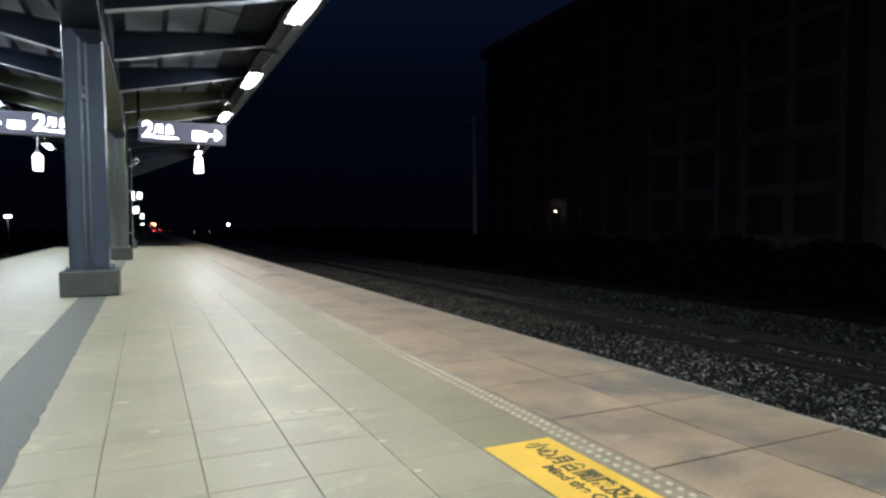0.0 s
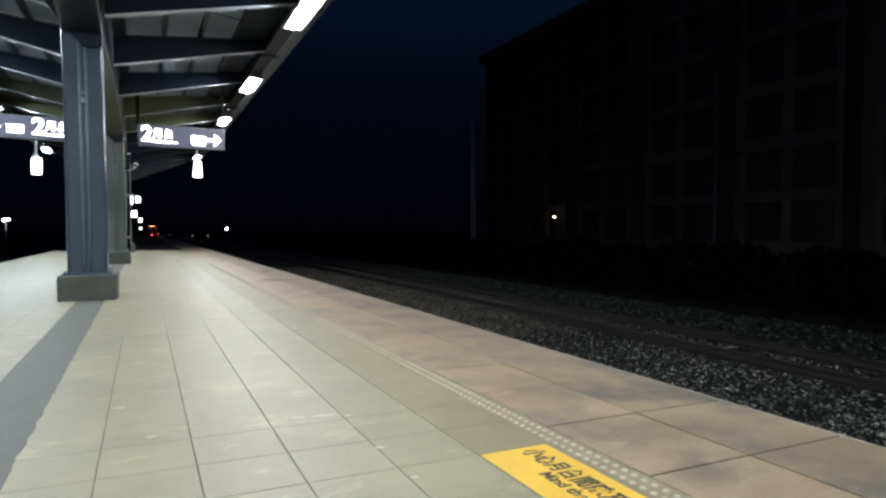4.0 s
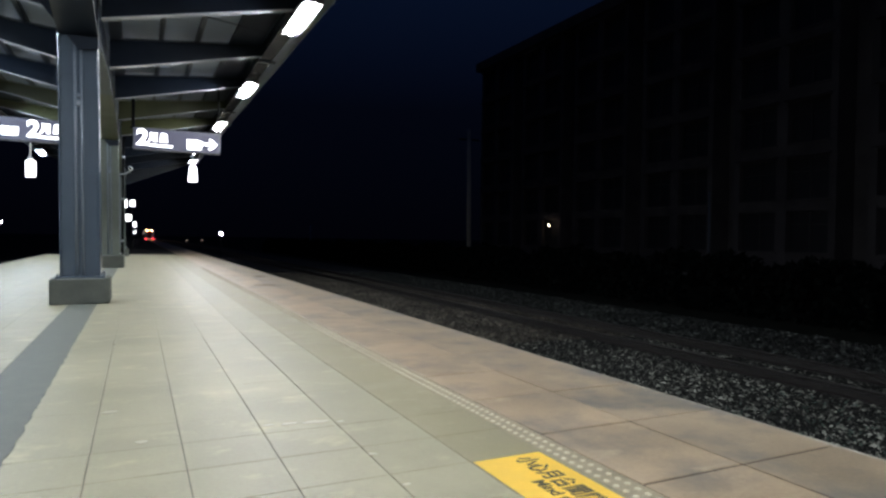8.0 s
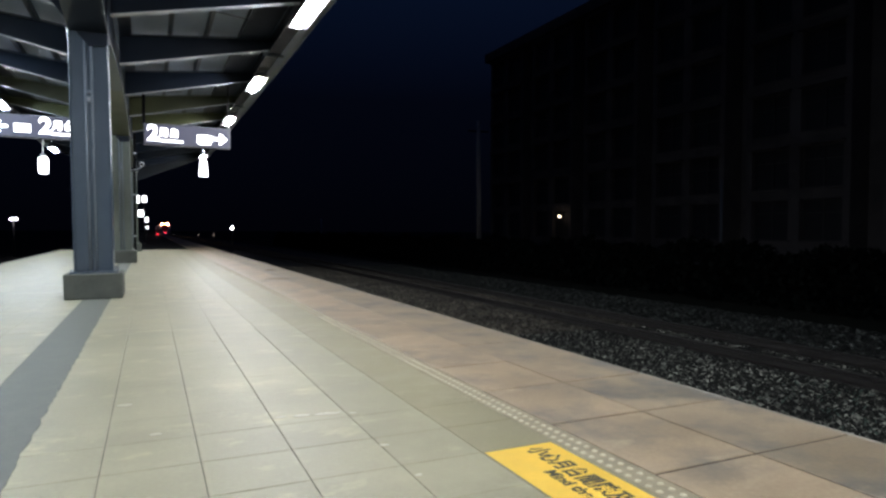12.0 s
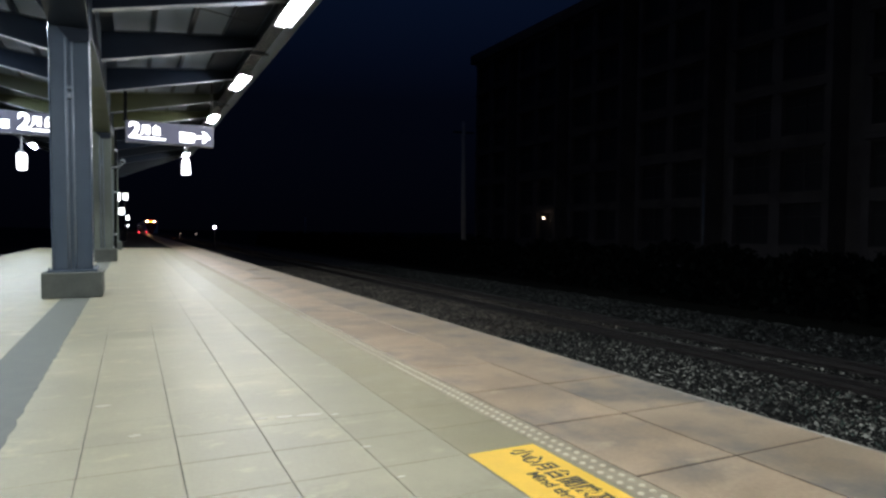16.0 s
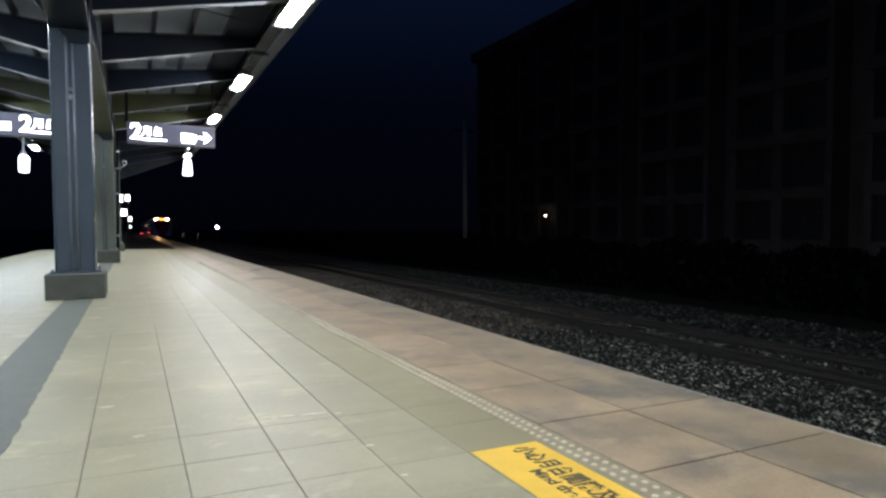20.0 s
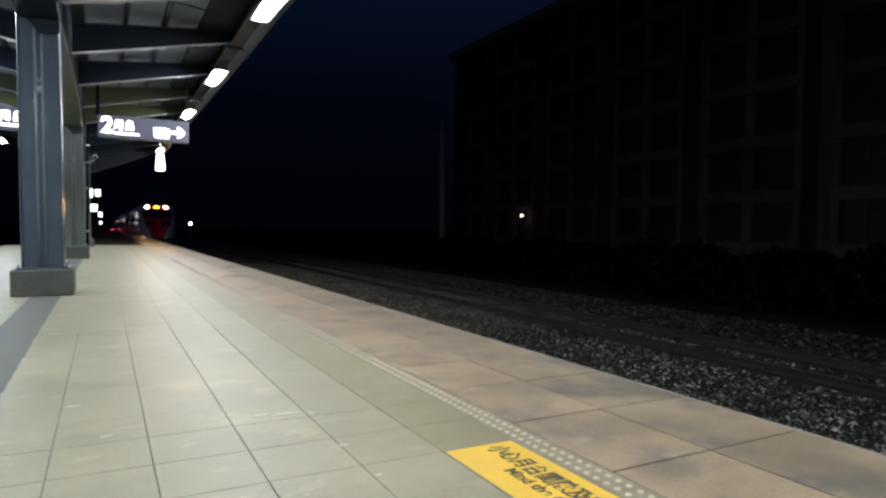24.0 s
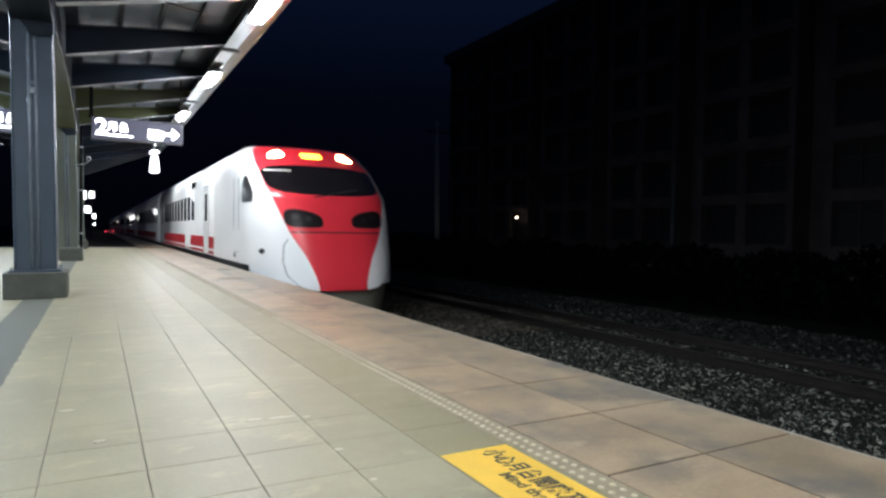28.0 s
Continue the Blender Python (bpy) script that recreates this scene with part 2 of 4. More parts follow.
M_WHITE = mat("white_train_paint", (0.92, 0.925, 0.93), 0.36, var=0.02, scale=1.0, bump=0.0, coat=0.25)
M_RED = mat("red_train_paint", (0.93, 0.042, 0.065), 0.34, var=0.04, scale=1.0, bump=0.0, coat=0.4)
M_STRIPE = mat("red_side_stripe", (0.50, 0.02, 0.03), 0.5, spec=0.2, var=0.04, scale=1.0, bump=0.0)
M_GLASS = mat("train_dark_glass", (0.012, 0.010, 0.011), 0.035, var=0.05, scale=1.0, bump=0.0)
M_PANEGLOW = mat("pane_reflection_glow", (0.3, 0.3, 0.3), emit=(1.0, 0.98, 0.94), power=1.8)
M_BLACK = mat("train_underframe_paint", (0.012, 0.012, 0.013), 0.6, var=0.2)
M_GREYD = mat("train_grey_trim", (0.30, 0.31, 0.33), 0.4, var=0.04)
M_SKIRT = mat("nose_skirt_paint", (0.17, 0.16, 0.125), 0.5, var=0.08)
M_PALE = mat("pale_blind", (0.6, 0.58, 0.55), 0.5, var=0.05)
M_HEAD = mat("lit_headlamp_lens", (0.9, 0.85, 0.7), emit=(1.0, 0.56, 0.22), power=80.0)
M_AMBER = mat("lit_amber_panel", (0.9, 0.5, 0.1), emit=(1.0, 0.36, 0.03), power=10.0)
M_EYE = mat("smoked_lamp_glass", (0.014, 0.011, 0.012), 0.32, spec=0.3, var=0.1, scale=3.0, bump=0.0)
M_CHROME = mat("lamp_reflector", (0.07, 0.07, 0.07), 0.5, metal=1.0, var=0.1)
M_SAL = mat("lit_signal_white", (0.9, 0.9, 0.9), emit=(1.0, 0.92, 1.0), power=60.0)
M_SRED = mat("lit_signal_red", (0.6, 0.02, 0.02), emit=(1.0, 0.04, 0.08), power=9.0)
M_WARM = mat("lit_wall_lamp", (0.9, 0.8, 0.6), emit=(1.0, 0.76, 0.55), power=12.0)
M_SMALL = mat("lit_marker", (0.9, 0.8, 0.7), emit=(1.0, 0.8, 0.75), power=0.5)


# ---- mesh helpers ----
def box(bm, x0, y0, z0, x1, y1, z1, bev=0.0):
    vs = [bm.verts.new((x, y, z)) for x in (x0, x1) for y in (y0, y1) for z in (z0, z1)]
    idx = ((0, 1, 3, 2), (4, 6, 7, 5), (0, 4, 5, 1), (2, 3, 7, 6), (0, 2, 6, 4), (1, 5, 7, 3))
    fs = [bm.faces.new([vs[i] for i in f]) for f in idx]
    if bev:
        es = list({e for f in fs for e in f.edges})
        bmesh.ops.bevel(bm, geom=es, offset=bev, segments=1, affect="EDGES", profile=0.5)
    return bm


def bx(*a, bev=0.0):
    return box(bmesh.new(), *a, bev=bev)


def rod(bm, p, q, r, seg=10, r2=None):
    p, q = Vector(p), Vector(q)
    d = q - p
    m = Matrix.Translation((p + q) / 2) @ d.to_track_quat("Z", "Y").to_matrix().to_4x4()
    bmesh.ops.create_cone(bm, cap_ends=True, segments=seg, radius1=r, radius2=r if r2 is None else r2, depth=d.length, matrix=m)
    return bm


def prism(bm, pts, axis, a0, a1):
    """A polygon of pairs pulled along an axis: pairs are (x, z) for 'y', (y, z) for 'x', (x, y) for 'z'."""
    def at(p, a):
        return {"y": (p[0], a, p[1]), "x": (a, p[0], p[1]), "z": (p[0], p[1], a)}[axis]
    lo = [bm.verts.new(at(p, a0)) for p in pts]
    hi = [bm.verts.new(at(p, a1)) for p in pts]
    n = len(pts)
    bm.faces.new(lo)
    bm.faces.new(hi[::-1])
    for i in range(n):
        bm.faces.new((lo[i], hi[i], hi[(i + 1) % n], lo[(i + 1) % n]))
    return bm


def mesh_of(name, bm, material, smooth=False):
    bmesh.ops.recalc_face_normals(bm, faces=bm.faces)
    me = bpy.data.meshes.new(name)
    bm.to_mesh(me)
    bm.free()
    me.materials.append(material)
    if smooth:
        for p in me.polygons:
            p.use_smooth = True
    return me


def part(name, bm, material, parent=None, label="", smooth=False):
    ob = new(name, mesh_of(name, bm, material, smooth))
    if parent:
        ob.parent = parent
    if label:
        tagged(ob, label)
    return ob


def thing(name, label, category, group="", kind="", at=(0, 0, 0)):
    ob = new(name)
    ob.location = at
    ob.empty_display_size = 0.2
    return tagged(ob, label, category, group, kind)


def text_part(name, body, size, material, parent, m, depth=0.001, bold=0.0):
    cu = bpy.data.curves.new(name, "FONT")
    cu.body, cu.size, cu.extrude = body, size, depth
    cu.align_x = "LEFT"
    cu.offset = bold
    cu.materials.append(material)
    ob = new(name, cu)
    ob.parent = parent
    ob.matrix_basis = m
    return ob


# ---- the platform ----
XL, XR, YN, YF = -3.02, 2.458, -14.0, 27.0
CX = -0.55                       # line of the columns
core = part("platform", bx(XL + 0.01, YN, -1.35, XR - 0.03, YF, -0.045), M_CONC)
tagged(core, "concrete railway platform body under pale paving tiles", "platform", kind="structure")
part("slab_bed", bx(1.475, YN, -0.045, XR - 0.04, YF, -0.004), M_GROOVE, core, "dark dirty bed under the edge slabs")
bed = part("mortar_bed", bx(XL + 0.02, YN, -0.045, 1.475, 5.2, -0.004), M_MORTAR, core, "dark mortar between the tiles")
# close to the tile colour from here on, so the joints fade with distance
part("mortar_bed", bx(XL + 0.02, 5.2, -0.045, 1.475, YF, -0.0012), M_MORTAR_FAR, core, "paler mortar between the far tiles")
# the far part of the platform past the end of the canopy
far_pf = part("platform_far", bx(XL + 0.1, YF, -1.35, XR - 0.03, 150.0, -0.03), M_FAR_FLOOR)
tagged(far_pf, "far end of the platform with a dark surface", "platform", kind="structure")

# ---- canopy steel ----
COLS = (8.26, 16.65, 25.0, -0.15, -8.5)


def build_column(paint, label):
    t = thing("platform_column", label, "column", "columns of the canopy")
    part("base", bx(-0.29, -0.29, 0.0, 0.29, 0.29, 0.285, bev=0.012), M_BASE, t, "dark concrete base block")
    part("flange", bx(-0.195, -0.19, 0.285, -0.181, 0.19, 3.30, bev=0.0055), paint, t)
    part("flange", bx(0.181, -0.19, 0.285, 0.195, 0.19, 3.30, bev=0.0055), paint, t)
    part("web", bx(-0.181, -0.15, 0.285, 0.181, -0.135, 3.30), paint, t)
    b = bmesh.new()
    rod(b, (-0.032, -0.166, 0.31), (-0.032, -0.166, 2.9), 0.015, 12)
    rod(b, (0.03, -0.166, 0.31), (0.03, -0.166, 2.9), 0.013, 12)
    part("conduit", b, M_COND, t, "two grey cable conduits", smooth=True)
    b = bx(-0.03, -0.205, 2.18, 0.028, -0.15, 2.25, bev=0.006)
    box(b, -0.025, -0.2, 2.28, 0.022, -0.15, 2.32, bev=0.004)
    jb = part("junction_box", b, M_COND, t, "small grey cable box")
    part("cover_plate", bx(-0.018, -0.2075, 2.195, 0.014, -0.2055, 2.232), M_FLANGE, jb, "pale cover plate")
    part("foot_plate", bx(-0.24, -0.24, 0.285, 0.24, 0.24, 0.305, bev=0.003), paint, t)
    b = bmesh.new()
    for i in (-1, 1):
        for j in (-1, 1):
            rod(b, (0.215 * i, 0.215 * j, 0.30), (0.215 * i, 0.215 * j, 0.335), 0.014, 6)
    part("bolts", b, M_GALV, t)
    # gusset under the rafters
    part("gusset", prism(bmesh.new(), [(0.01, 2.80), (-0.43, 3.36), (-0.43, 3.44), (0.20, 3.44), (0.20, 2.82)], "y", -0.215, -0.195), M_RAFT, t, "dark steel gusset under the rafters")
    return t


# the farther columns get the lit tone of the steel
for near, paint, label in ((True, M_STEEL, "grey painted steel column on a concrete block"), (False, M_STEEL_LIT, "steel column coloured paler as if lit, on a concrete block")):
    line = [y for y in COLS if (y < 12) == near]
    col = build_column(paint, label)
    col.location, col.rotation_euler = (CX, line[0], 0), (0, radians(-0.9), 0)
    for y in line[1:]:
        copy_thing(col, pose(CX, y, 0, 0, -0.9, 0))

GX = CX - 0.045
# underside of the girder: low at the columns, higher between them
def soffit_line(y0, y1, up=0.0):
    mid, half = (y0 + y1) / 2, (y1 - y0) / 2
    return [(mid + half * u, 3.19 - 0.24 * abs(u) ** 2.2 + up) for u in (-1, -0.75, -0.5, -0.25, 0, 0.25, 0.5, 0.75, 1)]


girder = thing("canopy_girder", "long dark steel box girder with a pale arched underside", "girder", kind="structure")
EDGES = ((-13.9, -8.70), (-8.30, -0.35), (0.05, 8.06), (8.46, 16.45), (16.85, 24.8), (25.2, 26.8))
for y0, y1 in EDGES:
    line = soffit_line(y0, y1)
    for x in (GX - 0.175, GX + 0.16):
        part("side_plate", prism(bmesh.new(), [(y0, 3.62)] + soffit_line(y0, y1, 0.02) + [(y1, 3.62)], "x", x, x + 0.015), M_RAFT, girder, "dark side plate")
    # underside tones stand for light: dark near, then lit grey, then lit olive
    lengths = ((line[:5], M_GIRD, "bottom flange in a lit grey tone"), (line[4:], M_LIT_OLIVE, "bottom flange in a lit olive tone"))
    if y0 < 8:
        lengths = ((line, M_RAFT, "bottom flange in a shaded dark tone"),)
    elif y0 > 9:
        lengths = ((line, M_LIT_OLIVE, "bottom flange in a lit olive tone"),)
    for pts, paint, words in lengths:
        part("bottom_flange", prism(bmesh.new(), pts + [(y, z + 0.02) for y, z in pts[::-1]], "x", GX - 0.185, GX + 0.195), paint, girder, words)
        # thin pale strip painted in for the lamplight caught along the edge
        part("flange_edge", prism(bmesh.new(), pts + [(y, z + 0.022) for y, z in pts[::-1]], "x", GX + 0.195, GX + 0.203), M_FLANGE, girder, "pale edge painted as a lit highlight")

for y in COLS:
    part("column_joint", bx(GX - 0.16, y - 0.195, 3.305, GX + 0.16, y + 0.195, 3.62), M_RAFT, girder, "dark joint over the column")

RAFT = [8.13 + 2.33 * k for k in range(-8, 9)]


def build_rafter(paint, label, flange=M_FLANGE):
    t = thing("canopy_rafter", label, "rafter", "rafters of the canopy")
    for s in (-1, 1):
        x0, x1 = s * 0.18, s * 2.62
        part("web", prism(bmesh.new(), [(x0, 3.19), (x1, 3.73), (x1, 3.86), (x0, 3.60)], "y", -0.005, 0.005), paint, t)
        # the lower flange is coloured pale for the highlight that runs along it
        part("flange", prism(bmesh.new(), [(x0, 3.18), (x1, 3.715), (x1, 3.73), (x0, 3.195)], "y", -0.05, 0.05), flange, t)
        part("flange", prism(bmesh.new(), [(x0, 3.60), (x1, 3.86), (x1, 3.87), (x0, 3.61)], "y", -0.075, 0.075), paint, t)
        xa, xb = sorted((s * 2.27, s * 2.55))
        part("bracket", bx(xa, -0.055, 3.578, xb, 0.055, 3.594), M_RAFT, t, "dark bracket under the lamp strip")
    return t


# rafter colours hold the light: dark near, lit olive beyond, shaded at the end
raf = build_rafter(M_RAFT, "dark grey tapered steel rafter rising to the eaves")
raf.location = (CX, RAFT[0], 0)
oli = build_rafter(M_LIT_OLIVE, "tapered steel rafter in a lit olive tone")
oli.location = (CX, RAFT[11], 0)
far = build_rafter(M_RAFT, "tapered steel rafter darkened as shade near the canopy end", M_RAFT)
far.location = (CX, RAFT[-1], 0)
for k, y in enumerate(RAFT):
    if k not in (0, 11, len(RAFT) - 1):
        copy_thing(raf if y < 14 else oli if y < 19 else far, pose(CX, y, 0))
# sheet that closes the canopy's end above the way out
b = bmesh.new()
prism(b, [(CX - 2.66, 3.73), (CX - 0.19, 2.70), (CX + 0.19, 2.70), (CX + 2.66, 3.73), (CX + 2.66, 3.98), (CX, 3.66), (CX - 2.66, 3.98)], "y", 27.22, 27.26)
tagged(part("canopy_end_sheet", b, M_DKST), "dark sloping sheet closing the end of the canopy", "panel", kind="structure")


def roof_z(d):
    return 3.60 + (d - 0.18) * 0.26 / 2.44


for s, nm in ((1, "canopy_roof_east"), (-1, "canopy_roof_west")):
    b = bmesh.new()
    prism(b, [(CX + s * 0.0, 3.68), (CX + s * 2.75, roof_z(2.75) + 0.10), (CX + s * 2.75, roof_z(2.75) + 0.14), (CX, 3.72)], "y", YN, 27.2)
    rf = part(nm, b, M_ROOF)
    tagged(rf, "pale ribbed metal roof sheeting of the canopy", "roof", kind="structure")
    # inner plate: dark member by the girder; outer: added to darken the bay as shade
    for d0, d1 in ((0.19, 0.35), (1.90, 2.30)):
        part("soffit_plate", prism(bmesh.new(), [(CX + s * d0, roof_z(d0) + 0.001), (CX + s * d1, roof_z(d1) + 0.001), (CX + s * d1, roof_z(d1) + 0.008), (CX + s * d0, roof_z(d0) + 0.008)], "y", YN, 27.1), M_RAFT, rf, "dark plate under the roof, the outer one for shade")
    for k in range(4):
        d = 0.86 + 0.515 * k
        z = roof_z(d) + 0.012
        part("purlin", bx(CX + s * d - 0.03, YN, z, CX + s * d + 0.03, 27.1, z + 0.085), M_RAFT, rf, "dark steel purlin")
    # eaves channel
    e = bmesh.new()
    xe = CX + s * 2.66
    box(e, xe - 0.02, YN, 3.62, xe + 0.02, 27.15, 3.98)
    box(e, min(xe - s * 0.16, xe), YN, 3.62, max(xe - s * 0.16, xe), 27.15, 3.635)
    part("eaves_channel", e, M_EAVE, rf, "grey steel channel along the eaves")
    # rail that carries the lamps
    part("lamp_rail", bx(CX + s * 2.39 - 0.10, YN, 3.595, CX + s * 2.39 + 0.10, 27.0, 3.625), M_SOFFIT, rf, "polished steel strip that carries the lamps")
    if s == 1:
        part("brace_rod", rod(bmesh.new(), (0.42, 8.88, 3.69), (1.75, 9.75, 3.83), 0.009, 8), M_DARK, rf, "thin dark diagonal brace")

# ---- lamps under the eaves ----
def build_lamp(tube, label):
    t = thing("canopy_lamp", label, "lamp", "lamps under the eaves")
    b = prism(bmesh.new(), [(-0.125, 0.002), (-0.075, 0.085), (0.075, 0.085), (0.125, 0.002), (0.118, 0.0), (0.07, 0.045), (-0.07, 0.045), (-0.118, 0.0)], "y", -0.65, 0.65)
    part("housing", b, M_HOUSE, t, "grey metal housing with slanted sides")
    # diffuser: a shallow trough with rounded ends
    rows = []
    for k in range(-12, 13):
        y = 0.65 * math.sin(k * math.pi / 24)
        w = max(0.0, 1 - (abs(y) / 0.65) ** 2.1) ** 0.5
        rows.append([(0.072 * w * math.sin(a * math.pi / 16), y, 0.02 - 0.078 * w * math.cos(a * math.pi / 16)) for a in range(-8, 9)])
    b = bmesh.new()
    vs = [[b.verts.new(q) for q in r] for r in rows]
    for r0, r1 in zip(vs, vs[1:]):
        for i in range(16):
            b.faces.new((r0[i], r0[i + 1], r1[i + 1], r1[i]))
    part("diffuser", b, tube, t, "glowing white diffuser", smooth=True)
    for y in (-0.66, 0.66):
        part("end_cap", bx(-0.115, y - 0.01, 0.0, 0.115, y + 0.01, 0.046), M_HOUSE, t)
    for y in (-0.4, 0.4):
        part("stem", rod(bmesh.new(), (0, y, 0.088), (0, y, 0.13), 0.012, 8), M_DARK, t)
    return t


LY = [8.0 + 4.33 * k for k in range(-4, 5)]
for s, tube, label in ((1, M_TUBE, "lit white fluorescent batten lamp under the eaves"), (-1, M_TUBE_COOL, "lit cool white batten lamp under the eaves")):
    lamp = build_lamp(tube, label)
    lamp.location = (CX + s * 2.39, LY[0], 3.50)
    for y in LY[1:]:
        copy_thing(lamp, pose(CX + s * 2.39, y, 3.50))

# ---- hanging signs ----
def bars(parent, rects, y):
    for (x0, z0, x1, z1) in rects:
        part("print_bar", bx(x0, y - 0.004, z0, x1, y, z1), M_GLYPH, parent)


def build_sign(at, flip, label):
    t = thing("platform_sign", label, "sign", "hanging signs", at=at)
    w, h = 1.64, 0.43
    part("case", bx(-w / 2, -0.06, 0, w / 2, 0.06, h, bev=0.01), M_SIGNC, t, "dark grey sign case")
    part("face", bx(-w / 2 + 0.03, -0.066, 0.03, w / 2 - 0.03, -0.0605, h - 0.03), M_SIGNF, t, "slate sign face")
    for x, r, m in ((-w / 2 + 0.0, 0.032, M_HANG), (w / 2 - 0.04, 0.018, M_DARK)):
        part("hanger", rod(bmesh.new(), (x, 0, h - 0.02), (x, 0, h + 0.95), r, 8), m, t)
        part("hanger_collar", bx(x - 0.05, -0.03, h - 0.005, x + 0.05, 0.03, h + 0.02, bev=0.004), m, t)
    y = -0.068
    o = 0.0 if not flip else 0.75
    text_part("print", "2", 0.42, M_GLYPH, t, pose(-w / 2 + 0.06 + o, y, 0.10, 90, 0, 0), bold=0.012)
    text_part("print", "月台", 0.19, M_GLYPH, t, pose(-w / 2 + 0.27 + o, y, 0.19, 90, 0, 0), bold=0.006)
    bars(t, [(-w / 2 + 0.28 + o, 0.075, -w / 2 + 0.62 + o, 0.115), (-w / 2 + 0.64 + o, 0.075, -w / 2 + 0.72 + o, 0.105)], y)
    if not flip:
        bars(t, [(0.17, 0.09, 0.27, 0.26), (0.285, 0.09, 0.39, 0.26), (0.40, 0.12, 0.46, 0.24), (0.19, 0.065, 0.44, 0.083)], y)
        a, s = 0.50, 1
    else:
        bars(t, [(-0.40, 0.10, -0.28, 0.25), (-0.26, 0.10, -0.14, 0.25)], y)
        a, s = -0.50, -1
    pts = [(a, 0.165), (a + s * 0.15, 0.165), (a + s * 0.09, 0.085), (a + s * 0.14, 0.085), (a + s * 0.25, 0.19),
           (a + s * 0.14, 0.295), (a + s * 0.09, 0.295), (a + s * 0.15, 0.215), (a, 0.215)]
    part("arrow", prism(bmesh.new(), pts, "y", y - 0.004, y), M_GLYPH, t, "glowing white arrow")
    return t


SIGN_Y = 14.0
build_sign((0.74, SIGN_Y, 2.47), False, "hanging slate sign with lit white print and arrow")
build_sign((-1.84, SIGN_Y, 2.47), True, "hanging slate sign with lit white arrow and print")


def build_lightbox(at, h, top, foot, label):
    """top and foot: half widths."""
    t = thing("hanging_light_box", label, "light box", "light boxes under the signs", at=at)
    pts = [(-foot, 0.02), (-foot + 0.02, 0.0), (foot - 0.02, 0.0), (foot, 0.02), (top, h - 0.03), (top - 0.03, h), (-top + 0.03, h), (-top, h - 0.03)]
    part("case", prism(bmesh.new(), pts, "y", -0.05, 0.05), M_BOX, t, "glowing white box")
    part("neck", bx(-0.05, -0.035, h - 0.01, 0.035, 0.035, h + 0.06, bev=0.01), M_FIX, t, "grey neck")
    part("rod", rod(bmesh.new(), (-0.008, 0, h + 0.06), (-0.008, 0, 2.474 - at[2]), 0.014, 8), M_GALV, t)
    return t


build_lightbox((1.03, 14.0, 1.885), 0.335, 0.06, 0.088, "lit white flared box hanging below the sign")
build_lightbox((-1.79, 14.0, 1.82), 0.31, 0.078, 0.075, "lit white square box hanging below the sign")


# lamps on posts along the far platform
def build_post_light(at, w, h, z, label):
    t = thing("platform_light", label, "lamp", "lamps along the far platform", at=at)
    part("post", rod(bmesh.new(), (0, 0.1, 0), (0, 0.1, z + h / 2 + 0.1), 0.05, 10), M_DARK, t)
    part("light_box", bx(-w / 2, -0.09, z - h / 2, w / 2, -0.062, z + h / 2, bev=0.008), M_BOX, t, "glowing white panel")
    part("case", bx(-w / 2 - 0.02, -0.06, z - h / 2 - 0.02, w / 2 + 0.02, 0.05, z + h / 2 + 0.02, bev=0.01), M_DARK, t, "dark lamp case")
    return t


build_post_light((-0.69, 43.0, -0.03), 0.26, 0.48, 2.66, "lit white box lamp on a thin post")
build_post_light((-0.28, 42.6, -0.03), 0.26, 0.36, 2.68, "lit white square box lamp on a thin post")
build_post_light((-0.97, 80.0, -0.03), 0.66, 0.72, 2.68, "large lit white box lamp on a post")
build_post_light((-0.62, 131.0, -0.03), 0.76, 0.8, 2.68, "large lit white box lamp on a post")
build_post_light((-0.53, 140.0, -0.03), 0.44, 0.42, 1.25, "low lit white box lamp on a short post")

# security camera and pipe at the second column
t = thing("security_camera", "small white dome camera on a bracket at the column", "camera", at=(-0.15, 16.3, 2.30))
b = bmesh.new()
bmesh.ops.create_uvsphere(b, u_segments=16, v_segments=10, radius=0.055)
part("dome", b, M_FIX, t, "white dome housing", smooth=True)
b = bmesh.new()
bmesh.ops.create_uvsphere(b, u_segments=12, v_segments=8, radius=0.04, matrix=Matrix.Translation((0, -0.05, -0.015)))
part("lens", b, M_GLASS, t, smooth=True)
b = rod(bmesh.new(), (0, 0.02, -0.06), (-0.1, 0.15, -0.12), 0.015, 8)
rod(b, (-0.1, 0.15, -0.12), (-0.22, 0.3, -0.12), 0.015, 8)
part("bracket", b, M_GALV, t)
t = thing("downpipe", "dark rainwater downpipe beside the column", "pipe", at=(-0.31, 16.99, 0))
part("pipe", rod(bmesh.new(), (0, 0, 0), (0, 0, 3.1), 0.03, 12), M_HANG, t, smooth=True)
for z in (0.6, 1.6, 2.6):
    part("clip", rod(bmesh.new(), (0, 0, z), (0, 0, z + 0.04), 0.038, 12), M_GALV, t)

# ---- tracks ----
RZ = -0.92                         # top of the rails
ground = part("ground", bx(-1500, -1500, -2.2, 1500, 1500, -1.42), M_SOIL)
tagged(ground, "dark soil and grass beside the railway", "ground", kind="structure")


def ballast(name, x0, x1, y0, y1, shoulders=0.5):
    pts = [(x0 - shoulders, -1.45), (x0, -1.09), (x1, -1.09), (x1 + shoulders, -1.45)]
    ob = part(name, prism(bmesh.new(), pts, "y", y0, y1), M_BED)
    return tagged(ob, "dark crushed stone ballast bed of the railway", "ballast", kind="structure")


ballast("ballast_bed_1", 2.6, 12.3, -14, 420)
ballast("ballast_bed_2", -7.6, -3.2, -14, 420)


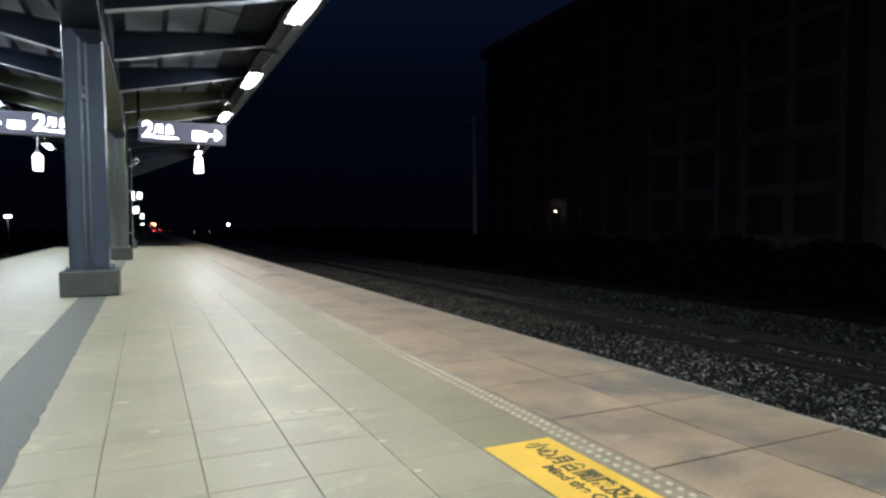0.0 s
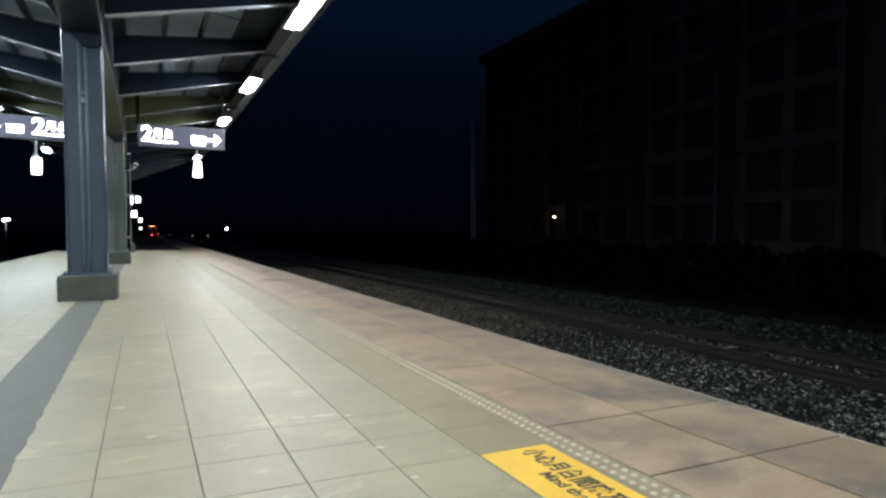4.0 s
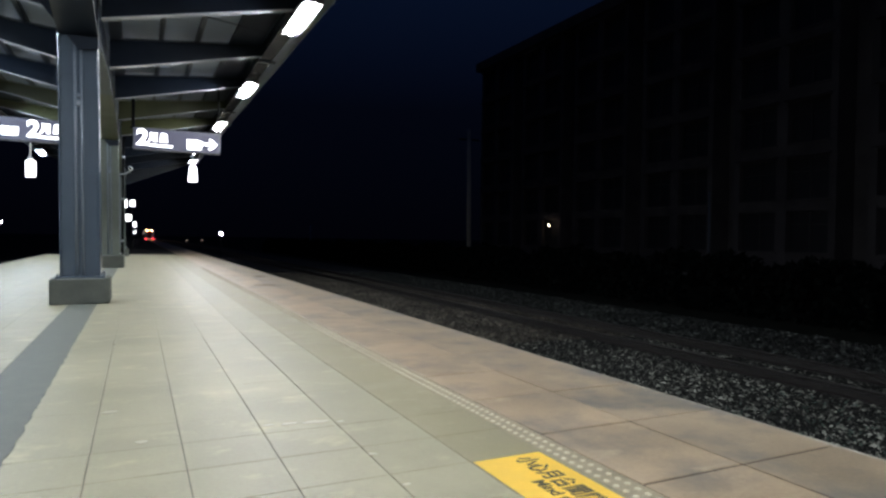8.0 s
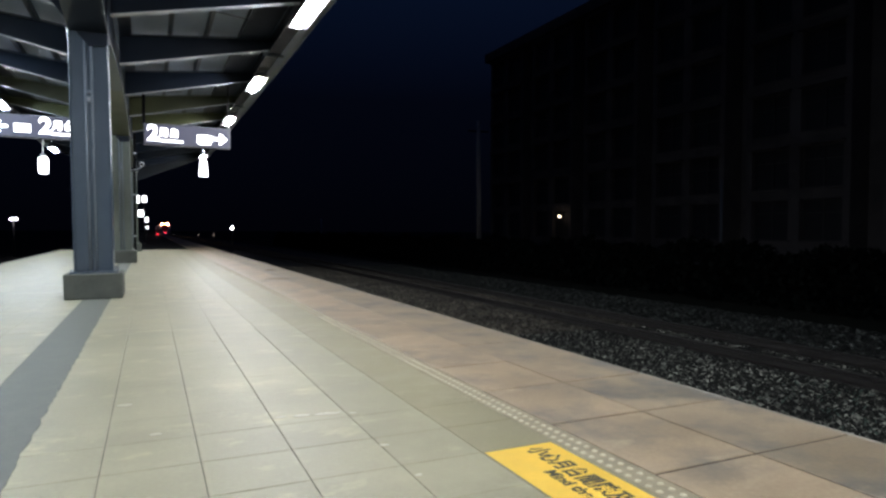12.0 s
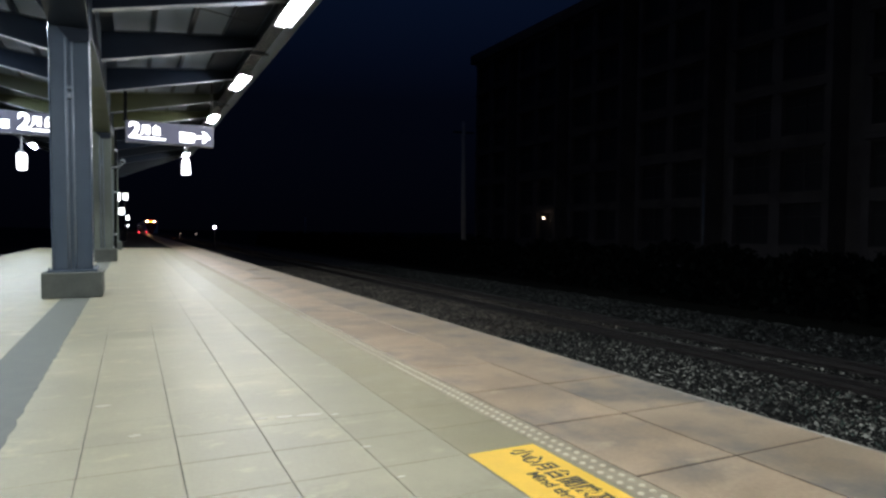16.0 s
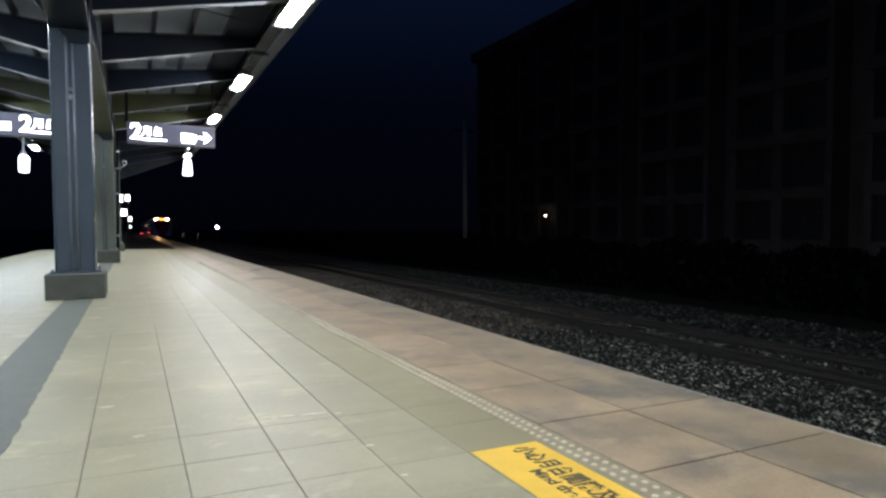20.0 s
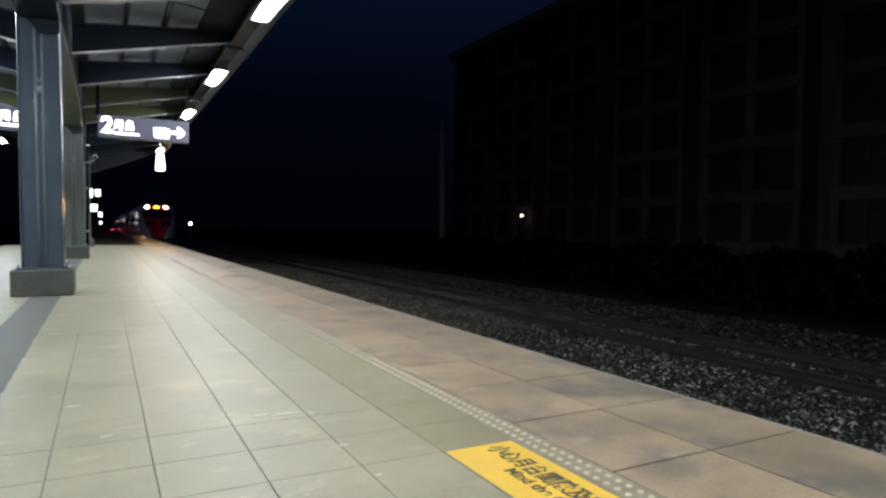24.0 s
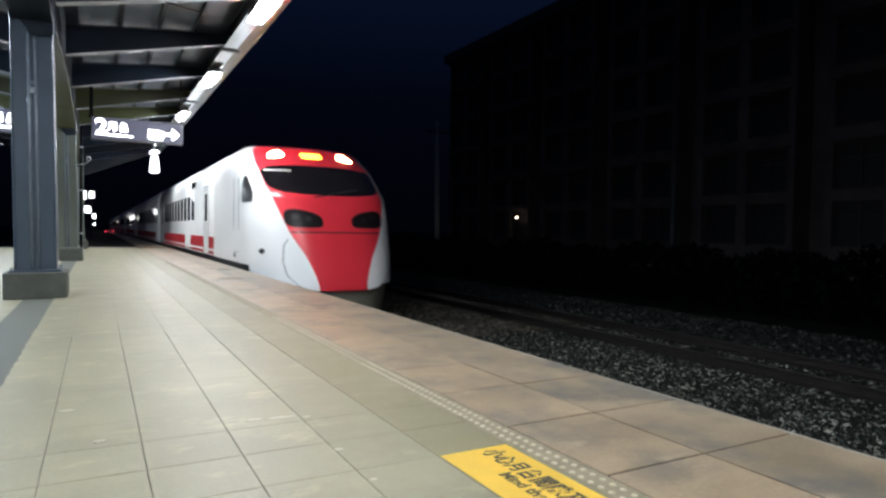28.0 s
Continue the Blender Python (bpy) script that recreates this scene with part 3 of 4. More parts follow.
def sleeper_mesh():
    b = bx(-1.0, -0.11, -0.20, 1.0, 0.11, -0.155, bev=0.012)
    for s in (-1, 1):
        box(b, s * 0.55 - 0.12, -0.09, -0.155, s * 0.55 + 0.12, 0.09, -0.145)
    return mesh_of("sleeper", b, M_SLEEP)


SLEEPER = sleeper_mesh()


def build_track(cx, label, n):
    t = thing("railway_track", label, "railway track", "railway tracks", at=(cx, 0, RZ))
    for s in (-1, 1):
        x = s * 0.5685
        pr = [(x - 0.065, -0.145), (x + 0.065, -0.145), (x + 0.065, -0.13), (x + 0.012, -0.115), (x + 0.010, -0.045), (x + 0.034, -0.035),
              (x + 0.034, -0.004), (x + 0.028, 0), (x - 0.028, 0), (x - 0.034, -0.004), (x - 0.034, -0.035), (x - 0.010, -0.045), (x - 0.012, -0.115), (x - 0.065, -0.13)]
        r = part("rail", prism(bmesh.new(), pr, "y", -14, 420), M_RAIL, t, "brown steel rail")
        part("rail_head", bx(x - 0.026, -14, 0.0, x + 0.026, 420, 0.002), M_RAILTOP, r, "polished rail head")
    for k in range(n):
        o = new("sleeper", SLEEPER)
        o.parent = t
        o.location = (0, -3 + 0.62 * k, 0)
    return t


build_track(4.0, "rusty railway track beside the platform", 60)
build_track(8.32, "second rusty railway track on grey ballast", 90)
build_track(-5.0, "railway track beyond the far platform edge", 50)


def scatter(name, count, region, size, seed, label, material=M_STONE):
    """Loose stones, joined: jittered octahedra."""
    rng = np.random.default_rng(seed)
    x0, x1, y0, y1, z = region
    base = np.array([(1, 0, 0), (-1, 0, 0), (0, 1, 0), (0, -1, 0), (0, 0, 1), (0, 0, -1)], float)
    tri = np.array([(0, 2, 4), (2, 1, 4), (1, 3, 4), (3, 0, 4), (2, 0, 5), (1, 2, 5), (3, 1, 5), (0, 3, 5)])
    v = base[None] * (0.65 + 0.7 * rng.random((count, 6, 1))) + rng.normal(0, 0.22, (count, 6, 3))
    s = size * (0.45 + 1.1 * rng.random((count, 1, 1)) ** 1.5)
    v = v * s * np.array((1.2, 1.0, 0.75))
    a = rng.random(count) * 6.283
    c, sn = np.cos(a)[:, None], np.sin(a)[:, None]
    v = np.stack((v[..., 0] * c - v[..., 1] * sn, v[..., 0] * sn + v[..., 1] * c, v[..., 2]), -1)
    p = np.stack((x0 + (x1 - x0) * rng.random(count), y0 + (y1 - y0) * rng.random(count), z + 0.02 * rng.random(count)), -1)
    near = np.minimum(np.abs(p[:, 0] - 7.7515), np.abs(p[:, 0] - 8.8885))
    p[:, 2] -= np.where(near < 0.15, 0.05, 0)
    v = v + p[:, None, :]
    f = (tri[None] + 6 * np.arange(count)[:, None, None]).reshape(-1, 3)
    me = bpy.data.meshes.new(name)
    me.from_pydata(v.reshape(-1, 3).tolist(), [], f.tolist())
    me.materials.append(material)
    ob = new(name, me)
    return tagged(ob, label, "gravel", kind="stuff")


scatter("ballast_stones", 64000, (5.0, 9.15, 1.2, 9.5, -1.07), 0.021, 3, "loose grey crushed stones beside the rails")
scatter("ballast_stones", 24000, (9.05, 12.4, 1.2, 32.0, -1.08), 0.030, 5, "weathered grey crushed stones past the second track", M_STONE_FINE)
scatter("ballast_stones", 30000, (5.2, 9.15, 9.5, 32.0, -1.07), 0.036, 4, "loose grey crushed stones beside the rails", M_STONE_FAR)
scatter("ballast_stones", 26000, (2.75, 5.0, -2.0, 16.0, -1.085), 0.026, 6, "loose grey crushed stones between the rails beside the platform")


def weeds():
    """Thin blades and dry leaves between the stones."""
    r = np.random.default_rng(9)
    n = 200
    c = np.stack((5.5 + 1.9 * r.random(n), 2.6 + 2.6 * r.random(n) ** 1.3, np.full(n, -1.09)), -1)
    a, lean, h = r.random(n) * 6.283, 0.03 + 0.07 * r.random(n), 0.03 + 0.07 * r.random(n)
    out = np.stack((np.cos(a), np.sin(a), np.zeros(n)), -1)
    side = np.stack((-np.sin(a), np.cos(a), np.zeros(n)), -1) * (0.004 + 0.006 * r.random(n))[:, None]
    mid, tip = c + out * lean[:, None] * 0.45, c + out * lean[:, None]
    mid[:, 2] += h * 0.75
    tip[:, 2] += h
    v = np.stack((c - side * 0.6, c + side * 0.6, mid + side, tip, mid - side), 1).reshape(-1, 3)
    me = bpy.data.meshes.new("trackside_weeds")
    me.from_pydata(v.tolist(), [], np.arange(5 * n).reshape(-1, 5).tolist())
    me.materials.append(M_GRASS)
    tagged(new("trackside_weeds", me), "thin green weeds between the ballast stones", "weeds", kind="stuff")


weeds()

# ---- the train ----
# Its space: x across, z above the platform floor, -y ahead; y = 0 at the roof headlamps.
HALF = 1.45
PROF = ((-0.80, -2.30), (-0.54, -2.33), (-0.30, -2.31), (0.74, -1.95), (0.95, -1.86), (1.44, -1.62), (2.03, -0.70), (2.37, -0.05), (2.50, 0.12), (2.58, 0.38), (2.65, 1.0), (2.69, 1.9), (2.705, 2.6))


def lerp(tab, z):
    if z <= tab[0][0]: return tab[0][1]
    for (a, fa), (c, fc) in zip(tab, tab[1:]):
        if z <= c:
            return fa + (fc - fa) * (z - a) / (c - a)
    return tab[-1][1]


def front(z):
    return (lerp(PROF, z - 0.05) + lerp(PROF, z) * 2 + lerp(PROF, z + 0.05)) / 4


def half_width(z):
    if z > 1.6:
        k = min(1.0, (z - 1.6) / 1.105)
        return HALF * max(0.0, 1 - k ** 5) ** (1 / 3)
    if z < 0.2:
        return HALF - 0.16 * ((0.2 - z) / 1.0) ** 1.5
    return HALF


def nose_len(z):
    return lerp(((-0.8, 2.0), (0.2, 1.7), (0.9, 1.4), (1.6, 1.25), (2.3, 0.9), (2.7, 0.5)), z)


def surf(x, z):
    w = max(half_width(z), 1e-4)
    k = min(1.0, abs(x) / w)
    return front(z) + nose_len(z) * (1 - math.sqrt(1 - k ** 3.6))


def side_x(y, z):
    d = min(1.0, max(0.0, (y - front(z)) / nose_len(z)))
    return half_width(z) * (1 - (1 - d) ** 2) ** (1 / 3.6)


# width of the red mask up the front
MASK = ((-0.80, 0.455), (-0.29, 0.455), (-0.12, 0.49), (0.10, 0.57), (0.28, 0.65), (0.44, 0.74), (0.74, 0.905), (1.02, 1.0), (1.38, 1.11), (1.63, 1.16), (1.91, 1.18), (2.17, 1.18), (2.5, 1.12), (2.62, 0.9), (2.7, 0.4))


def mask_width(z):
    return min((lerp(MASK, z - 0.05) + lerp(MASK, z) * 2 + lerp(MASK, z + 0.05)) / 4, half_width(z) * 0.965)


def grid_mesh(rows):
    b = bmesh.new()
    vs = [[b.verts.new(p) for p in r] for r in rows]
    for r0, r1 in zip(vs, vs[1:]):
        for i in range(len(r0) - 1):
            try:
                b.faces.new((r0[i], r0[i + 1], r1[i + 1], r1[i]))
            except ValueError:
                pass
    bmesh.ops.remove_doubles(b, verts=b.verts, dist=1e-4)
    return b


CAB_END = 3.2
ZR = [-0.33 + 0.05 * i for i in range(52)] + [2.26 + 0.0125 * i for i in range(16)] + [2.46 + 0.02 * i for i in range(12)] + [2.69, 2.702]


def nose_part(kind):
    rows = []
    for z in ZR if kind == 0 else [q for q in ZR if q > -0.27]:
        w, m = half_width(z), mask_width(z)
        if kind == 0:
            xs = [m * math.sin(math.pi / 2 * k / 40) for k in range(-40, 41)]
            rows.append([(x, min(surf(x, z), CAB_END), z) for x in xs])
        else:
            xs = [kind * (m + (w - m) * math.sin(math.pi / 2 * k / 16)) for k in range(17)]
            y = min(surf(xs[-1], z), CAB_END - 0.2)
            rows.append([(x, min(surf(x, z), CAB_END), z) for x in xs] + [(kind * w, y + (CAB_END - y) * k / 8, z) for k in (0.3, 1, 2, 3, 4, 5, 6, 7, 8)])
    return grid_mesh(rows)


def patch(shape, n=10, off=0.012, power=2.0, m=40):
    """A plate on the front, from a rounded outline: shape(u, v) in -1..1 gives (x, z)."""
    rows = []
    for i in range(n + 1):
        r = i / n
        row = []
        for k in range(m + 1):
            a = 2 * math.pi * k / m
            c, s = math.cos(a), math.sin(a)
            q = (abs(c) ** power + abs(s) ** power) ** (-1 / power)
            x, z = shape(r * q * c, r * q * s)
            row.append((x, surf(x, z) - off, z))
        rows.append(row)
    return grid_mesh(rows)


train = thing("train", "white passenger train with a red nose and lit headlamps", "train")
CAR = 20.6


def section(y0, y1, nz=30):
    """A closed car tube of the train's cross-section."""
    zs = [0.09 + (2.70 - 0.09) * (1 - (1 - k / nz) ** 1.6) for k in range(nz + 1)]
    ring = [(half_width(z), z) for z in zs] + [(-half_width(z), z) for z in zs[::-1]]
    return prism(bmesh.new(), [ring[0]] + ring[1:nz] + [(0.0, 2.70)] + ring[nz + 2:], "y", y0, y1)


def side_pane(name, parent, s, y0, z0, y1, z1, material, proud=0.006, label="", bev=0.02):
    x = s * HALF
    b = bmesh.new()
    r = min(bev, (y1 - y0) / 3, (z1 - z0) / 3)
    pts = []
    for cy, cz, a0 in ((y1 - r, z1 - r, 0), (y0 + r, z1 - r, 90), (y0 + r, z0 + r, 180), (y1 - r, z0 + r, 270)):
        for k in range(4):
            a = radians(a0 + 30 * k)
            pts.append((cy + r * math.cos(a), cz + r * math.sin(a)))
    prism(b, pts, "x", x - s * 0.02, x + s * proud)
    return part(name, b, material, parent, label)


def door(car, s, d):
    side_pane("door", car, s, d, 0.10, d + 0.95, 1.92, M_GREYD, 0.004, "grey-framed sliding door")
    side_pane("door_leaf", car, s, d + 0.06, 0.12, d + 0.89, 1.88, M_WHITE, 0.008, "white door leaf")
    side_pane("door_window", car, s, d + 0.28, 0.98, d + 0.67, 1.70, M_GLASS, 0.012, "narrow dark door window")


rng_w = random.Random(21)


def windows(car, s, a, e, share, cab=False):
    n = int((e - a) / 0.92)
    for k in range(n):
        y = a + (e - a) * k / n
        if k % 4 == 0:
            run = rng_w.random() < share
        lit = run
        side_pane("window", car, s, y + 0.06, 1.02, y + 0.66, 1.76, M_GLASS, 0.008, "dark window pane", 0.05)
        # glow added on some panes in place of reflections of the platform lights
        if lit:
            side_pane("glow_strip", car, s, y + 0.09, 1.32, y + 0.63, 1.62, M_PANEGLOW, 0.011, "glowing strip standing in for a reflection", 0.05)


def stripes(car, s, a, e):
    side_pane("stripe", car, s, a, 0.27, e, 0.57, M_STRIPE, 0.005, "dark red side stripe", 0.01)
    side_pane("stripe", car, s, a, 0.14, e, 0.20, M_STRIPE, 0.005, "thin red side stripe", 0.01)


def dress_side(car, s, y0, y1, cab):
    """Doors, windows and stripes of one side between two ends."""
    if cab:
        door(car, s, 4.0)
        side_pane("side_display", car, s, 6.6, 1.98, 7.5, 2.16, M_GLASS, 0.006, "dark destination display")
        windows(car, s, 6.8, y1 - 2.2, 0.0, True)
        stripes(car, s, y0 + 0.05, 7.7)
        stripes(car, s, 9.15, y1 - 2.2)
        door(car, s, y1 - 1.9)
        return
    door(car, s, y0 + 0.9)
    door(car, s, y1 - 1.9)
    windows(car, s, y0 + 2.15, y1 - 2.2, 0.12)
    stripes(car, s, y0 + 2.05, y1 - 2.1)


def make_car(y0, y1, cab):
    b = section(y0, y1)
    car = part("car", b, M_WHITE, train, "white carriage with red stripes and dark windows", smooth=False)
    for p in car.data.polygons:
        p.use_smooth = abs(p.normal.y) < 0.5
    for s in (-1, 1):
        dress_side(car, s, y0, y1, cab)
    part("underframe", bx(-1.36, y0 + 0.1, -0.72, 1.36, y1 - 0.1, 0.09), M_BLACK, car, "black underframe")
    for yb in (y0 + 3.2, y1 - 3.2):
        b = bx(-0.75, yb - 1.4, -0.70, 0.75, yb + 1.4, -0.45, bev=0.04)
        for yw in (yb - 1.05, yb + 1.05):
            for xw in (-0.53, 0.53):
                rod(b, (xw - 0.06, yw, -0.51), (xw + 0.06, yw, -0.51), 0.41, 20)
        part("bogie", b, M_BLACK, car, "black bogie with steel wheels")
    part("gangway", bx(-0.6, y1, 0.1, 0.6, y1 + 0.5, 2.1), M_BLACK, car, "black gangway bellows")
    part("roof_unit", bx(-0.75, y0 + 5.0, 2.55, 0.75, y0 + 8.0, 2.80, bev=0.06), M_GREYD, car, "grey roof cooling unit")
    return car


# cab nose
def lens(u, v, s=1):
    """Outline of a roof headlamp."""
    return s * (0.745 + (0.155 - 0.04 * v) * u), 2.355 + 0.078 * v - 0.035 * u


def open_for_lamps(b, size):
    out = []
    for f in b.faces:
        c = f.calc_center_median()
        if ((abs(c.x) - 0.745) / (0.155 * size)) ** 2 + ((c.z - 2.355) / (0.078 * size)) ** 2 < 1 and c.y < 0.3:
            out.append(f)
    bmesh.ops.delete(b, geom=out, context="FACES")
    return b


nose = part("nose", open_for_lamps(nose_part(0), 0.72), M_RED, train, "glossy red nose", smooth=True)
for s in (-1, 1):
    part("cheek", nose_part(s), M_WHITE, train, "white side of the nose", smooth=True)
def rows_between(z0, z1, n, inner, outer, off, m=12):
    out = []
    for i in range(n + 1):
        z = z0 + (z1 - z0) * i / n
        a, c = inner(z), outer(z)
        out.append([(a + (c - a) * k / m, surf(a + (c - a) * k / m, z) - off, z) for k in range(m + 1)])
    return out


FEND = ((-0.33, 0.50), (-0.31, 0.64), (-0.25, 0.78), (-0.18, 0.87), (-0.05, 0.98), (0.2, 1.03), (0.5, 1.0), (0.60, 0.93), (0.66, 0.85))
for s in (-1, 1):
    part("fender", grid_mesh([[(s * x, y, z) for x, y, z in r] for r in rows_between(-0.33, 0.62, 24, lambda z: mask_width(z) + 0.004, lambda z: max(lerp(FEND, z), mask_width(z) + 0.02), 0.012)]),
         M_WHITE, train, "white bulging panel beside the nose", smooth=True)
for s in (-1, 1):
    part("fender_seam", grid_mesh([[(s * x, surf(x, z) - 0.014, z) for x in (lerp(FEND, z) - 0.004, lerp(FEND, z) + 0.014)] for z in [-0.30 + 0.045 * k for k in range(21)]]), M_GREYD, train, "thin panel seam", smooth=True)
b = grid_mesh([[(x * 0.96, surf(x, z) + 0.10, z) for x in [half_width(z) * math.sin(math.pi / 2 * k / 20) for k in range(-20, 21)]] for z in [-0.80 + 0.08 * i for i in range(12)]])
part("nose_skirt", b, M_SKIRT, train, "dark grey skirt under the nose", smooth=True)
for s in (-1, 1):
    side = [[(s * (side_x(y, z) + 0.012), y, z) for y in [-0.85 + 0.15 * k for k in range(28)]] for z in (-0.7, -0.5, -0.3, -0.15, -0.02, 0.085)]
    part("side_skirt", grid_mesh(side), M_BLACK, train, "black lower side", smooth=True)


def screen(u, v):
    top, bot = 2.10 - 0.05 * u * u, 1.45 + 0.06 * u * u + 0.05 * abs(u) ** 9
    return (1.16 + 0.02 * v) * u, (top + bot) / 2 + (top - bot) / 2 * v


ws = part("windscreen", patch(screen, 14, 0.012, 6.0, 64), M_GLASS, train, "wide dark windscreen", smooth=True)
part("blind", patch(lambda u, v: (-0.86 + 0.25 * u, 1.965 + 0.022 * v), 5, 0.02, 6.0), M_PALE, ws, "pale sun blind", smooth=True)
part("wiper", patch(lambda u, v: (0.1 + 0.5 * u, 1.50 + 0.012 * v + 0.10 * u), 5, 0.03, 6.0), M_BLACK, ws, "black wiper arm", smooth=True)
for s in (-1, 1):
    def eye(u, v, s=s):
        return s * (0.63 + 0.345 * u), 0.99 + 0.19 * (0.84 + 0.16 * u) * v + 0.035 * u - 0.02 * u * u
    ey = part("lower_lamp", patch(eye, 8, 0.014, 3.2), M_EYE, train, "dark lower lamp glass", smooth=True)
    part("reflector", patch(lambda u, v, s=s: (s * (0.78 + 0.075 * u), 1.03 + 0.06 * v), 5, 0.02), M_CHROME, ey, "chrome reflector", smooth=True)
    part("reflector", patch(lambda u, v, s=s: (s * (0.55 + 0.055 * u), 0.99 + 0.05 * v), 5, 0.02), M_CHROME, ey, "dark reflector", smooth=True)
    ring, tube, bulb = [], [], bmesh.new()
    for k in range(41):
        a = 2 * math.pi * k / 40
        c, d = math.cos(a), math.sin(a)
        q = (abs(c) ** 3 + abs(d) ** 3) ** (-1 / 3)
        ring.append([(x, surf(x, z) - 0.016, z) for x, z in (lens(c * (0.5 + (q - 0.5) * w), d * (0.5 + (q - 0.5) * w), s) for w in (0, 0.34, 0.67, 1))])
        x, z = lens(0.5 * c, 0.5 * d, s)
        tube.append([(x, surf(x, z) - 0.016, z), (x, 0.38, z)])
    hl = part("headlamp", grid_mesh(ring), M_HEAD, train, "lit warm white roof headlamp", smooth=True)
    # unseen tube, added to narrow the beam of the bulb set deep in it
    part("lamp_tube", grid_mesh(tube), M_BLACK, hl, "unseen black tube added to narrow the beam", smooth=True)
    bulb.faces.new([bulb.verts.new((p[1][0], 0.37, p[1][2])) for p in tube[:-1]])
    part("bulb", bulb, M_BULB, hl, "glowing warm bulb")
part("amber_panel", patch(lambda u, v: (0.225 * u, 2.355 + 0.066 * v), 6, 0.016, 6.0), M_AMBER, nose, "lit amber panel between the headlamps", smooth=True)
part("seam", patch(lambda u, v: (0.895 * u, 0.735 + 0.010 * v), 8, 0.004, 8.0, 80), M_BLACK, nose, "dark panel seam", smooth=True)


def side_off(shape, off, s, n=6, power=5.0):
    out = []
    for i in range(n + 1):
        r = i / n
        row = []
        for k in range(33):
            a = 2 * math.pi * k / 32
            c, d = math.cos(a), math.sin(a)
            q = (abs(c) ** power + abs(d) ** power) ** (-1 / power)
            y, z = shape(r * q * c, r * q * d)
            row.append((s * (side_x(y, z) + off), y, z))
        out.append(row)
    return grid_mesh(out)


for s in (-1, 1):
    part("cab_window", side_off(lambda u, v: (-0.57 + 0.33 * u, 1.30 + (0.02 + (v + 1) / 2) * (0.16 + 0.225 * (u + 1))), 0.010, s, 8, 8.0), M_EYE, train, "dark slanted cab side window", smooth=True)
    for y in (0.02, 0.56):
        part("cab_door_rail", side_off(lambda u, v, y=y: (y + 0.035 * u, 1.30 + 0.55 * v), 0.012, s, 6, 6.0), M_GREYD, train, "grey door rail", smooth=True)
    part("cab_door_seam", side_off(lambda u, v: (0.29 + 0.30 * u, 0.30 + 0.008 * v), 0.005, s, 6, 8.0), M_GREYD, train, "thin door seam", smooth=True)
    part("step_port", side_off(lambda u, v: (-1.38 + 0.09 * u, 0.37 + 0.05 * v), 0.008, s, 4, 2.0), M_BLACK, train, "small dark port", smooth=True)
    part("step_port", side_off(lambda u, v: (0.43 + 0.10 * u, 0.22 + 0.05 * v), 0.008, s, 4, 2.0), M_BLACK, train, "small dark port", smooth=True)

make_car(CAB_END, 18.6, True)
y = 18.6 + 0.5
for i in range(7):
    make_car(y, y + CAR - 0.5, False)
    y += CAR
train.location = (4.03, 13.4, 0)

# ---- beyond the tracks ----
def pole(name, x, y, z1, r, material, label):
    t = thing(name, label, "pole", at=(x, y, -1.42))
    t.rotation_euler = (0, radians(-0.9), 0)
    part("shaft", rod(bmesh.new(), (0, 0, 0), (0, 0, z1 + 1.42), r, 14, r * 0.72), material, t, smooth=True)
    return t


p = pole("utility_pole", 24.2, 45.0, 9.7, 0.21, M_POLE, "tall pale concrete utility pole beside the tracks")
part("cross_arm", bx(-0.9, -0.06, 10.2, 0.9, 0.06, 10.32), M_DARK, p)
p = pole("lamp_post", 22.85, 20.0, 3.1, 0.04, M_STEEL, "thin grey metal post in the dark")
p = pole("track_post", 34.0, 136.0, 3.5, 0.2, M_POLE, "far pale concrete post beside the track")


def signal(name, x, y, z, r, material, label, glow):
    t = thing(name, label, "signal", at=(x, y, -1.12))
    h = z + 1.12
    part("post", rod(bmesh.new(), (0, 0, 0), (0, 0, h), 0.05, 10), M_DARK, t)
    part("head", bx(-r * 1.3, -0.02, h - r * 1.3, r * 1.3, 0.16, h + r * 1.3, bev=0.02), M_DARK, t)
    b = bmesh.new()
    bmesh.ops.create_uvsphere(b, u_segments=14, v_segments=8, radius=r, matrix=Matrix.Translation((0, -0.04, h)))
    part("lens", b, material, t, glow, smooth=True)
    return t


signal("track_signal", 6.35, 56.0, 0.95, 0.095, M_SAL, "short trackside signal with a lit white lens", "glowing white lens")
signal("red_signal", 1.08, 100.0, 0.15, 0.07, M_SRED, "far trackside signal with a lit red lens", "glowing red lens")
signal("red_signal", 2.0, 100.0, 0.28, 0.06, M_SRED, "far trackside signal with a lit red lens", "glowing red lens")
for x, y, z in ((5.9, 90.0, 0.1), (7.8, 90.0, 0.1), (7.0, 210.0, -0.4)):
    signal("marker_lamp", x, y, z, 0.075, M_SMALL, "small dim marker light beside the track", "dim warm lens")
t = pole("street_lamp", -9.8, 60.0, 1.45, 0.06, M_DARK, "distant street lamp with a lit white head")
b = bmesh.new()
bmesh.ops.create_uvsphere(b, u_segments=14, v_segments=8, radius=0.085, matrix=Matrix.Translation((-0.10, -0.1, 2.98)))
part("globe", b, M_SAL, t, "glowing white head", smooth=True)
b = bmesh.new()
bmesh.ops.create_uvsphere(b, u_segments=14, v_segments=8, radius=0.07, matrix=Matrix.Translation((0.2, -0.1, 3.0)))
part("globe", b, M_SAL, t, "glowing white head", smooth=True)
part("arm", bx(-0.2, -0.03, 2.84, 0.34, 0.03, 2.88), M_DARK, t)

